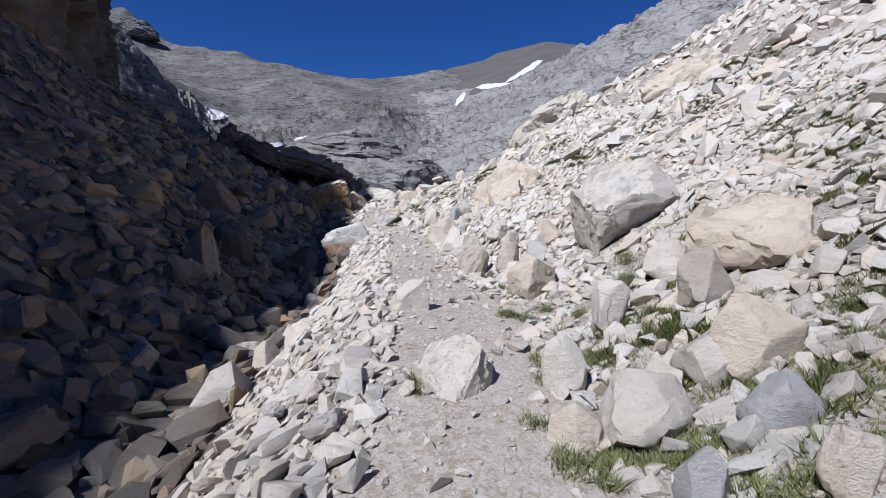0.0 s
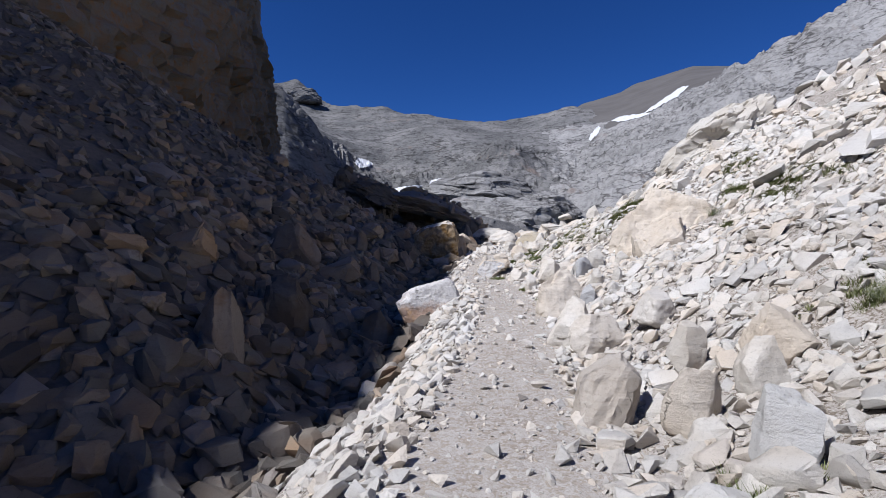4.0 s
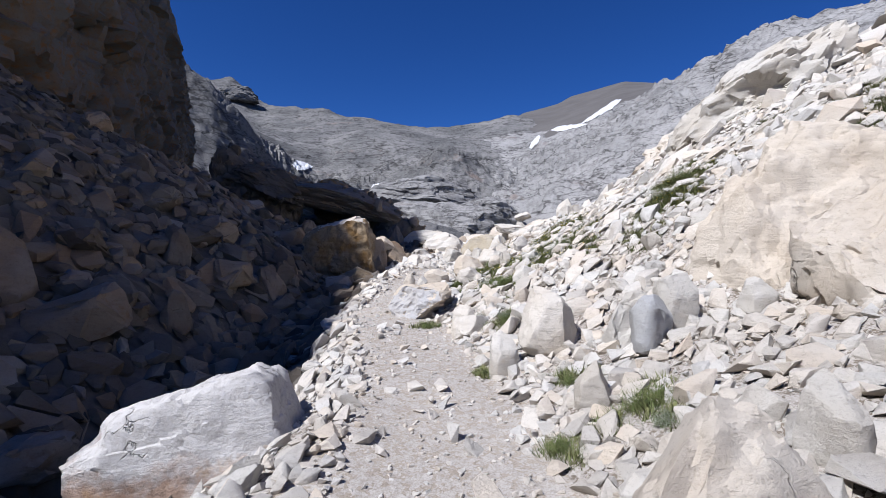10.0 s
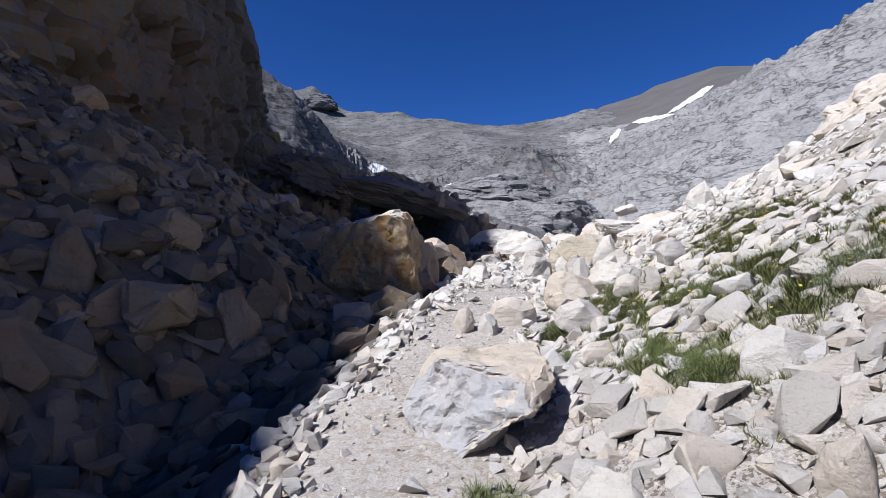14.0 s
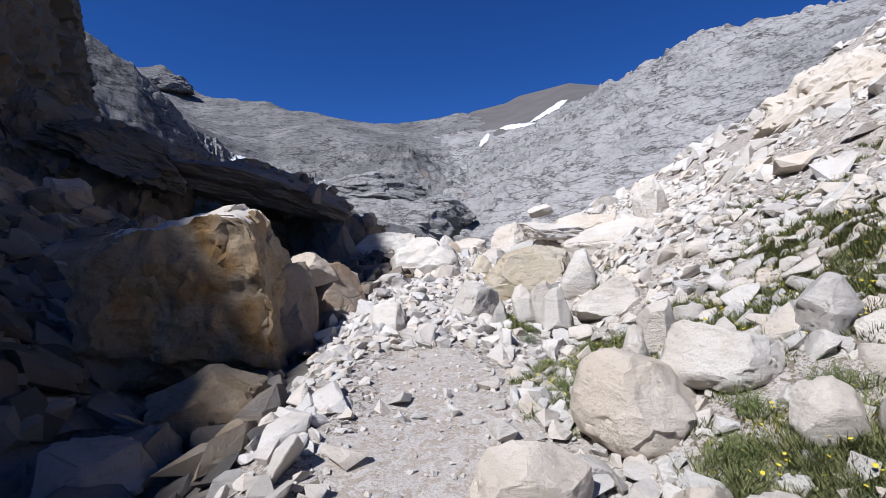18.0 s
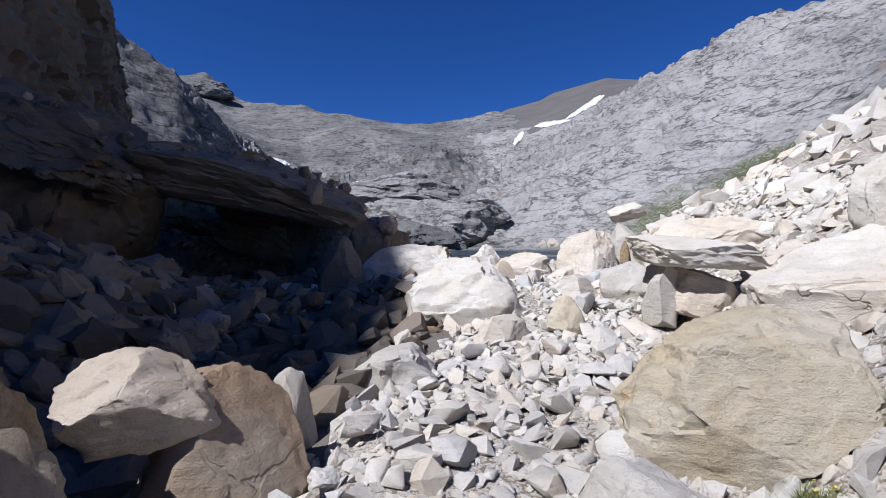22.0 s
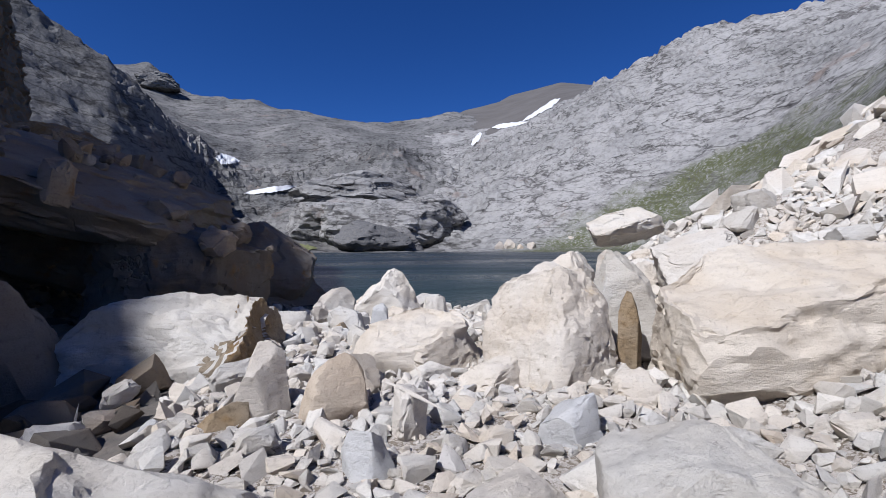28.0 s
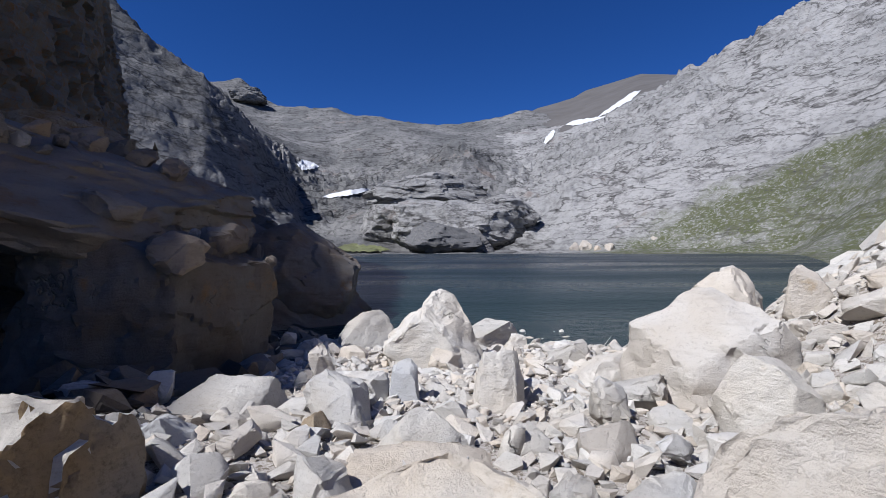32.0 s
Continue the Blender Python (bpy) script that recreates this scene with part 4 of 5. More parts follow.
boulder("wide smooth white bedrock slab", "p", "s", 7.12, 29.88, 1.86, 3.22, 2.26, 1.63, -9, 93, cuts_at=((-0.42, -0.3, 0.85, 0.35),))
boulder("pale angular stone at the path's edge", "p", "b", 2.30, 27.82, 1.34, 1.72, 0.51, 0.41, -44, 94)
boulder("pale stone at the path's edge", "p", "b", 1.52, 28.30, 1.12, 1.51, 0.21, 0.19, 31, 95)
boulder("small white stone lying among the rubble", "p", "b", 2.67, 32.09, 1.45, 1.86, 0.25, 0.22, 10, 96)
boulder("pale boulder on the slope", "p", "b", 4.35, 27.19, 1.5, 2.02, 0.32, 0.30, 30, 97)
boulder("pale boulder on the slope", "p", "b", 4.36, 26.84, 1.5, 1.98, 0.36, 0.32, -33, 98)
boulder("pale stone on the slope", "p", "b", 4.10, 27.25, 1.70, 1.98, 0.21, 0.18, 10, 99)
boulder("pale upright stone lying among the rubble", "p", "b", 3.79, 27.32, 1.3, 1.76, 0.19, 0.17, 15, 100)
boulder("long pale slab across the path", "p", "s", 2.49, 30.54, 1.22, 1.98, 1.03, 0.79, 6, 101)
boulder("broad pale stone on the slope", "p", "s", 5.06, 27.60, 2.07, 2.46, 0.53, 0.39, -15, 102)
boulder("pale block on the skyline of the slope", "p", "b", 8.72, 31.15, 3.26, 4.14, 0.71, 0.63, 14, 103)
boulder("white bedrock block with a split", "p", "b", 4.97, 26.56, 1.40, 2.15, 0.9, 0.7, -10, 104)
boulder("white pointed stone in flowering grass", "p", "b", 4.41, 24.94, 1.62, 2.05, 0.28, 0.25, 18, 105)
boulder("pale rounded stone on the path", "p", "r", 2.29, 27.47, 1.29, 1.77, 0.55, 0.45, -54, 106)
boulder("white stone in flowering grass", "p", "r", 4.21, 24.91, 1.61, 1.82, 0.24, 0.19, 31, 107)
boulder("flat pale ledge on the slope", "p", "s", 6.74, 31.95, 1.96, 2.70, 1.10, 0.78, 10, 108)
boulder("yellowish cracked boulder lying among the rubble", "y", "b", 4.76, 31.78, 1.69, 2.30, 0.51, 0.47, 35, 109)
boulder("small white stone lying among the rubble", "p", "b", 4.19, 32.14, 1.65, 2.09, 0.30, 0.27, 30, 110)
boulder("smooth sloping pale slab", "p", "s", 5.70, 33.61, 1.79, 2.46, 0.94, 0.72, 9, 111)
boulder("flat pale slab with sharp edges", "p", "s", 6.53, 33.38, 1.66, 2.67, 1.16, 0.90, -10, 112)
boulder("pale overhanging ledge lying among the rubble", "p", "s", 6.59, 32.44, 2.04, 2.97, 0.74, 0.56, 4, 113)
boulder("pale block under the ledge", "p", "b", 6.20, 31.99, 1.87, 2.70, 0.49, 0.45, 29, 114)
boulder("dark-sided tan stone lying among the rubble", "w", "r", 4.81, 35.40, 1.90, 2.64, 0.59, 0.46, 16, 115)
boulder("brown cube of rock leaning under the overhang", "d", "b", 1.35, 37.26, 1.62, 3.23, 1.13, 1.05, -48, 116)
boulder("brown block on the floor of the cave", "d", "b", 1.71, 33.35, 1.54, 2.18, 0.43, 0.39, 21, 117)
boulder("big white block with a tan broken end", "p", "h", 3.05, 37.35, 1.30, 3.14, 2.50, 1.40, -18, 119, rugged=1.0, cuts_at=((0.25, -0.4, 0.86, 0.74), (-0.1, -0.85, 0.5, 0.75)), level=6, cracks=3, broken=(1, -0.1, -0.1, 0.62, "o"))
boulder("broad pale boulder lying among the rubble", "p", "h", 6.98, 36.05, 1.60, 3.34, 1.55, 1.40, 8, 120, cuts_at=((-0.6, -0.35, 0.7, 0.62), (0.1, -0.7, 0.7, 0.72)), level=6, cracks=2, taper=0.12)
boulder("leaning pale slab, top one of a stack", "p", "s", 8.22, 36.69, 3.41, 4.07, 0.99, 0.71, -11, 121, cuts_at=((-0.45, -0.3, 0.8, 0.35), (0.2, -0.4, -0.85, 0.4)))
boulder("pale slab, lower one of a stack", "p", "s", 8.12, 36.50, 2.20, 3.48, 0.95, 0.70, -11, 122)
boulder("huge cracked pale slab overhanging the stones", "p", "h", 9.20, 35.30, 1.80, 3.58, 3.00, 1.90, -6, 123, cuts_at=((-0.35, -0.4, 0.84, 0.7), (0, -0.6, -0.8, 0.8), (-0.1, -0.97, 0.2, 0.8)), level=6, cracks=4, rugged=0.8)
boulder("tilted grey slab lying among the rubble", "g", "s", 6.44, 34.58, 1.98, 2.60, 0.54, 0.43, -3, 124, wedge=0.4)
boulder("ochre-faced block lying among the rubble", "o", "b", 3.98, 35.48, 1.70, 2.35, 0.67, 0.54, 18, 125)
boulder("tan-faced block lying among the rubble", "w", "b", 4.89, 35.94, 1.87, 2.52, 0.69, 0.56, 20, 126)
boulder("pale block against the big white block", "p", "b", 4.21, 35.58, 1.75, 2.75, 0.46, 0.41, 17, 127)
boulder("pale flat block lying among the rubble", "p", "s", 5.66, 36.26, 1.95, 2.35, 0.71, 0.54, 4, 128)
boulder("pale rough block lying among the rubble", "p", "b", 6.28, 35.85, 1.92, 2.47, 0.72, 0.59, 30, 129)
boulder("grey pointed stone lying among the rubble", "g", "b", 5.03, 34.44, 1.98, 2.41, 0.39, 0.35, 13, 130, taper=0.4)
boulder("pale block on the slope", "p", "b", 9.83, 37.25, 2.82, 3.78, 1.36, 1.06, -32, 131)
boulder("pale block on the slope", "p", "b", 11.93, 38.29, 3.73, 4.51, 0.88, 0.68, 10, 132)
boulder("grey stone in half shade", "g", "b", 3.40, 35.38, 1.66, 2.23, 0.52, 0.48, -54, 133)
boulder("white upright stone lying among the rubble", "p", "b", 4.66, 35.16, 1.92, 2.32, 0.26, 0.24, -36, 134)
boulder("small bluish stone lying among the rubble", "g", "b", 4.95, 35.43, 1.97, 2.32, 0.27, 0.24, 15, 135)
boulder("long pale slab lying among the rubble", "p", "s", 5.69, 38.04, 1.88, 2.33, 1.18, 0.85, -12, 136)
boulder("pale stone near the shore", "p", "b", 6.91, 44.27, 1.49, 2.19, 1.40, 1.14, 28, 137)
boulder("thin ochre stone wedged upright", "o", "s", 7.78, 35.95, 2.0, 3.05, 0.30, 0.26, 33, 138)
boulder("large pointed white boulder near the shore", "p", "b", 5.80, 42.26, 1.31, 3.2, 1.75, 1.3, -20, 139, cuts_at=((-0.6, -0.2, 0.75, 0.5), (0.5, -0.3, 0.8, 0.6)))
boulder("long smooth pale slab", "p", "s", 5.66, 36.76, 1.91, 2.92, 1.50, 1.09, -6, 140, cuts_at=((-0.1, -0.4, 0.85, 0.5),))
boulder("low pale slab lying among the rubble", "p", "s", 8.79, 39.78, 1.71, 3.23, 1.76, 1.35, 12, 141)
boulder("white angular stone lying among the rubble", "p", "b", 4.01, 37.26, 1.74, 2.36, 0.45, 0.41, -34, 142)
boulder("pale angular stone lying among the rubble", "p", "b", 4.67, 37.61, 1.93, 2.41, 0.40, 0.36, 27, 143)
boulder("pale upright stone lying among the rubble", "p", "b", 5.04, 37.26, 1.91, 2.46, 0.25, 0.22, 26, 144)
boulder("small white upright splinter", "p", "s", 6.26, 38.29, 1.88, 2.43, 0.24, 0.21, 22, 145)
boulder("pale boulder near the shore", "p", "r", 9.53, 40.87, 2.14, 3.42, 1.03, 0.84, -55, 146)
boulder("pale stone near the shore", "p", "b", 6.21, 41.87, 1.62, 2.26, 0.58, 0.54, -44, 147)
boulder("white stone near the shore", "p", "b", 6.54, 40.36, 1.64, 2.55, 0.66, 0.61, -45, 148)
boulder("blue-white block lying among the rubble", "g", "b", 3.76, 38.36, 1.86, 2.52, 0.69, 0.55, 22, 149)
boulder("broad pale block lying among the rubble", "p", "s", 3.82, 39.28, 1.71, 2.51, 1.15, 0.90, 18, 150)
boulder("pale block with moss in its cracks", "p", "b", 3.08, 38.35, 1.90, 2.65, 0.44, 0.40, -32, 151)
boulder("pale boulder lying among the rubble", "p", "b", 5.62, 38.45, 1.85, 2.46, 0.79, 0.64, 33, 152)
boulder("tan-ended block lying among the rubble", "o", "b", 4.77, 38.66, 1.89, 2.39, 0.32, 0.29, 30, 153)
boulder("blue-white stone lying among the rubble", "g", "b", 5.45, 39.84, 1.73, 2.52, 0.40, 0.35, -22, 154)
boulder("pale angular boulder lying among the rubble", "p", "b", 6.43, 39.65, 1.72, 2.66, 0.66, 0.58, 18, 155)
boulder("white boulder with an ochre underside", "o", "b", 8.84, 40.60, 1.89, 2.92, 0.78, 0.69, 19, 156)
boulder("pale rounded boulder near the shore", "p", "b", 10.06, 41.56, 2.23, 3.40, 1.17, 0.95, 34, 157)
boulder("low pale slab lying among the rubble", "p", "s", 7.95, 40.67, 1.69, 2.34, 1.21, 0.95, 21, 158)
boulder("rounded pale boulder at the lakeside", "p", "r", 4.55, 44.11, 1.24, 2.45, 1.1, 0.8, 32, 159)
boulder("small white stone lying among the rubble", "p", "r", 4.44, 42.94, 1.55, 2.02, 0.57, 0.44, -26, 160)
boulder("pale block in the shade's edge", "p", "b", 2.65, 42.71, 1.40, 1.94, 0.89, 0.71, -29, 161)
boulder("pale block lying among the rubble", "p", "b", 4.04, 41.67, 1.46, 1.95, 0.62, 0.50, -43, 162)
boulder("tan block lying among the rubble", "w", "b", 6.87, 38.16, 1.91, 2.46, 0.48, 0.45, 44, 163)
boulder("pale stone lying among the rubble", "p", "b", 6.42, 38.32, 1.88, 2.41, 0.34, 0.32, 42, 164)
boulder("pale stone lying among the rubble", "p", "s", 6.00, 41.66, 1.63, 2.24, 0.66, 0.52, 21, 165)
boulder("pale boulder lying among the rubble", "p", "b", 10.15, 40.24, 2.72, 3.45, 0.59, 0.46, 21, 166)
boulder("broad pale slab lying among the rubble", "p", "s", 8.12, 38.22, 2.16, 2.90, 0.72, 0.53, 5, 167)
boulder("orange-stained dark rock above the cave", "o", "b", -3.25, 47.23, 3.64, 7.20, 3.58, 2.93, -4, 168)
boulder("tilted dark slab above the cave", "d", "s", -0.32, 44.86, 1.88, 4.34, 2.64, 1.97, 18, 169)
boulder("smooth dark boulder near the lakeside", "d", "r", 1.58, 49.25, 1.46, 4.48, 4.13, 2.98, -4, 170)

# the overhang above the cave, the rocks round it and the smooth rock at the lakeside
# the d rocks here are brown, with the overhang's shade deepened by colour
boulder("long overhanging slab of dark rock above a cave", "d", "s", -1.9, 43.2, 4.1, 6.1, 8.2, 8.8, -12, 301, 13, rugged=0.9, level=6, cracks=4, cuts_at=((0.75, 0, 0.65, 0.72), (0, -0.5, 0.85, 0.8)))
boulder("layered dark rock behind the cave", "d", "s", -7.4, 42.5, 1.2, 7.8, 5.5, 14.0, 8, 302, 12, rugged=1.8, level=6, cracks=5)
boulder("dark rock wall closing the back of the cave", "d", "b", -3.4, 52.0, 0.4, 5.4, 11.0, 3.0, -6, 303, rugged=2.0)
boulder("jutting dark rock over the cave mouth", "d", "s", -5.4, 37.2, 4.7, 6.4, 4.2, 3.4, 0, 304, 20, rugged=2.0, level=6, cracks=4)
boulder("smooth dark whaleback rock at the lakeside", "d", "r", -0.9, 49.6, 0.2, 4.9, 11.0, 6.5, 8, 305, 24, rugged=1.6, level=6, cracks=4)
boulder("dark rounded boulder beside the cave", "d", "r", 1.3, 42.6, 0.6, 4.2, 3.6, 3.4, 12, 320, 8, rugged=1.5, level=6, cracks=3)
boulder("great rounded brown rock above the lakeside", "o", "r", -9.3, 52.0, 2.6, 8.6, 8.5, 6.5, 10, 306, 8, rugged=1.8, level=6, cracks=4)
ROOF = []
for ob in [o for o in scene.objects if o.name.startswith("boulder")][-7:]:
    me = ob.data
    ROOF.append((BVHTree.FromPolygons([v.co for v in me.vertices], [p.vertices[:] for p in me.polygons]), ob.matrix_world.inverted()))

boulder("layered rock outcrop high on the sunny slope", "p", "s", 12.6, 25.2, 4.4, 7.6, 6.0, 3.6, -30, 307, -24, rugged=2.0, level=6, cracks=5)
boulder("pale bedrock hump on the sunny slope", "p", "s", 15.5, 17.0, 4.5, 8.2, 5.0, 4.0, -40, 308, -22, rugged=2.0, level=6, cracks=5)
boulder("pale bedrock hump on the sunny slope", "p", "s", 14.0, 30.5, 4.0, 7.4, 4.5, 3.5, -30, 309, -24, rugged=2.0, level=6, cracks=5)


def crag(label, look_kind, shape, bear, low, high, wide, deep, seed, out=0.0):
    """A rock standing out of the mountainside, by bearing and by the slopes of its foot and top seen from the outlet."""
    prof = np.degrees(np.arctan2(co[:, 2] - END.z, far_r)).reshape(RR.shape)[int(round((bear - baz[0]) / 0.22))]
    r = brr[int(np.argmax((prof >= low) & (brr > 200)))] + deep * 0.22 - out
    z0, z1 = END.z + r * math.tan(radians(low)), END.z + r * math.tan(radians(high))
    t = radians(bear)
    return boulder(label, look_kind, shape, END.x + r * math.sin(t), END.y + r * math.cos(t), z0 - 2, z1, wide, deep, -bear, seed, rugged=2.0, level=5)


crag("rounded grey rock bench above the far shore", "m", "r", 1.0, 4.6, 9.3, 90, 60, 330)
crag("low grey rock hump beside the scree fan", "m", "r", 9.0, 2.5, 6.8, 60, 45, 335)
crag("rounded grey rock hump at the far shore", "m", "r", 4.6, -0.2, 6.4, 70, 40, 331)
crag("rounded grey rock hump above the green shore", "m", "r", -2.6, 0.6, 5.6, 50, 36, 332)
crag("dark blocky summit behind the headwall", "n", "b", -20.5, 16.2, 18.1, 85, 60, 340)
crag("dark hollow cliff above the far shore", "k", "b", 7.9, 3.2, 6.0, 18, 16, 310, 24)
crag("dark water-stained crag at the far shore", "k", "r", 2.6, -0.4, 3.4, 34, 26, 311, 12)
crag("dark crag beside the lake's far shore", "k", "b", 6.2, -0.3, 2.4, 20, 18, 312, 12)
for k, (bear, wide, high) in enumerate(((18.6, 5.0, 1.0), (19.6, 7.0, 1.25), (20.3, 4.0, 0.75), (21.2, 3.5, 0.6), (22.6, 5.0, 0.9), (27.5, 4.5, 1.6))):
    crag("grey boulder lying on the far shore", "w", "b", bear, -0.35 if k < 5 else 0.9, high - 0.35, wide, wide * 0.8, 313 + k)


TUFTS_A = ((1.5, 2.2, 0.50), (3.0, 2.0, 0.60), (2.1, 5.1, 0.30), (2.2, 4.0, 0.35), (3.5, 3.9, 0.30), (4.0, 3.8, 0.40), (5.0, 5.5, 0.50), (2.7, 3.4, 0.40), (8.7, 17.1, 0.60), (2.6, 2.1, 0.50), (2.6, 1.7, 0.50), (2.0, 1.4, 0.50), (0.7, 3.4, 0.22), (5.4, 9.0, 0.40), (3.1, 2.8, 0.40), (3.7, 2.3, 0.50), (11.5, 12.5, 1.10), (14.0, 13.1, 1.20), (9.2, 7.7, 0.80), (6.8, 4.7, 0.90), (8.7, 16.4, 0.70), (8.6, 15.2, 0.60), (7.4, 15.1, 0.40), (9.0, 14.2, 0.50), (3.0, 7.0, 0.30), (3.8, 15.4, 0.35), (3.2, 15.4, 0.20), (9.9, 26.2, 0.80), (7.1, 20.3, 0.70), (5.5, 18.8, 0.40), (4.1, 22.9, 0.40), (3.4, 22.9, 0.30), (3.4, 22.9, 0.40))
TUFTS_B = ((3.8, 20.5, 0.40), (10.1, 26.8, 0.70), (7.2, 20.9, 0.70), (6.1, 19.4, 0.60), (3.7, 16.6, 0.25), (3.9, 15.7, 0.30), (3.0, 17.4, 0.20), (3.4, 22.9, 0.40), (3.9, 23.1, 0.50), (3.7, 20.9, 0.50), (3.9, 20.3, 0.40), (4.6, 21.6, 0.60), (5.0, 21.8, 0.60), (4.8, 20.8, 0.60), (10.0, 26.3, 1.00), (6.5, 22.9, 0.80), (2.4, 19.8, 0.25), (3.0, 19.3, 0.25), (3.5, 18.8, 0.30), (3.6, 18.7, 0.30), (3.4, 22.8, 0.40), (4.1, 23.0, 0.50), (4.0, 22.5, 0.50), (3.7, 20.8, 0.40), (3.8, 20.4, 0.50), (4.5, 21.6, 0.60), (4.9, 21.8, 0.60), (5.0, 25.4, 0.50), (5.5, 23.6, 0.60), (3.6, 25.0, 0.35), (3.9, 24.9, 0.40), (3.3, 22.9, 0.40), (3.7, 23.4, 0.30))
TUFTS_C = ((4.0, 23.2, 0.50), (4.3, 23.1, 0.50), (3.8, 23.0, 0.50), (4.1, 22.7, 0.50), (4.9, 25.0, 0.50), (5.1, 24.5, 0.50), (6.7, 25.1, 0.80), (6.2, 25.4, 0.50), (3.6, 25.2, 0.40), (3.7, 24.7, 0.50), (3.9, 25.6, 0.40), (4.3, 25.8, 0.40), (4.1, 24.5, 0.50), (4.8, 24.6, 0.60), (4.9, 25.4, 0.50), (5.5, 25.1, 0.60), (6.3, 25.5, 0.70), (7.5, 26.7, 0.80), (3.9, 24.6, 0.50), (5.2, 25.0, 0.50), (4.1, 27.5, 0.30), (4.0, 27.0, 0.30), (5.3, 27.3, 0.30), (5.3, 28.3, 0.30), (10.5, 45.7, 0.50), (3.2, 42.6, 0.20))


def turf(seed, count, x, y, wide, long, rmin, rmax):
    """Clumps of turf strewn over an oval of the slope, closer together in uneven patches."""
    r = np.random.RandomState(seed)
    out = []
    while len(out) < count:
        a, d = r.uniform(0, 6.283), math.sqrt(r.uniform())
        px, py = x + wide * d * math.cos(a), y + long * d * math.sin(a)
        if r.uniform() < 0.25 + 1.1 * float(swell(np.float64(px), np.float64(py), 2.2, 6)):
            out.append((px, py, r.uniform(rmin, rmax)))
    return tuple(out)


TUFTS_A += turf(41, 44, 3.2, 2.8, 1.6, 2.2, 0.12, 0.34) + turf(42, 40, 7.0, 5.2, 2.8, 3.2, 0.2, 0.5) + turf(43, 30, 11.5, 14.0, 3.5, 4.0, 0.3, 0.7)
TUFTS_B += turf(44, 48, 5.2, 20.6, 2.0, 2.2, 0.14, 0.36) + turf(45, 26, 9.5, 22.0, 2.6, 4.0, 0.3, 0.6)
TUFTS_C += turf(46, 64, 5.2, 24.0, 1.7, 2.0, 0.14, 0.36) + turf(47, 10, 4.6, 27.3, 0.9, 0.8, 0.1, 0.22)
SHRUBS_A = ((5.29, 8.68, .26, 501, 0), (8.66, 17.10, .3, 502, 1), (7.62, 16.17, .28, 503, 0), (2.55, 6.70, .16, 504, 1), (2.17, 4.87, .16, 505, 0), (2.60, 5.22, .14, 506, 1), (3.02, 4.69, .2, 507, 0), (3.81, 5.31, .22, 508, 1), (3.46, 4.88, .18, 509, 0), (2.69, 4.55, .16, 510, 1), (2.69, 6.59, .15, 511, 0), (2.29, 6.62, .12, 512, 1), (3.20, 15.43, .13, 513, 1), (3.81, 15.50, .18, 514, 1), (3.97, 15.51, .15, 515, 1), (3.65, 16.47, .12, 516, 1))
SHRUBS_B = ((3.84, 15.18, .12, 517, 0), (9.99, 26.41, .3, 518, 0), (6.96, 20.19, .35, 519, 1), (6.34, 19.66, .3, 520, 0), (3.33, 23.00, .15, 521, 1), (3.79, 20.38, .18, 522, 1), (4.82, 20.70, .25, 523, 0), (5.04, 20.71, .25, 524, 0), (10.02, 26.04, .4, 525, 1), (3.54, 18.88, .15, 526, 0), (3.54, 18.68, .14, 527, 1), (2.43, 19.72, .12, 528, 1), (3.27, 23.08, .15, 529, 1), (3.25, 22.00, .14, 530, 1), (3.72, 21.04, .18, 531, 1), (3.70, 20.74, .2, 532, 1))
SHRUBS_C = ((3.83, 20.51, .22, 533, 1), (3.86, 20.33, .22, 534, 1), (4.59, 21.87, .2, 535, 1), (4.44, 22.26, .18, 536, 1), (4.00, 26.84, .12, 537, 1), (3.90, 26.55, .14, 538, 0), (4.29, 25.85, .15, 539, 1), (4.56, 25.46, .2, 540, 1), (4.90, 25.59, .16, 541, 1), (3.87, 25.90, .12, 542, 1), (15.27, 33.63, .5, 543, 1), (4.14, 23.67, .2, 544, 1), (4.57, 23.54, .22, 545, 1), (3.80, 23.43, .18, 546, 1), (4.11, 24.78, .16, 547, 1))
SHRUBS = SHRUBS_A + SHRUBS_B + SHRUBS_C


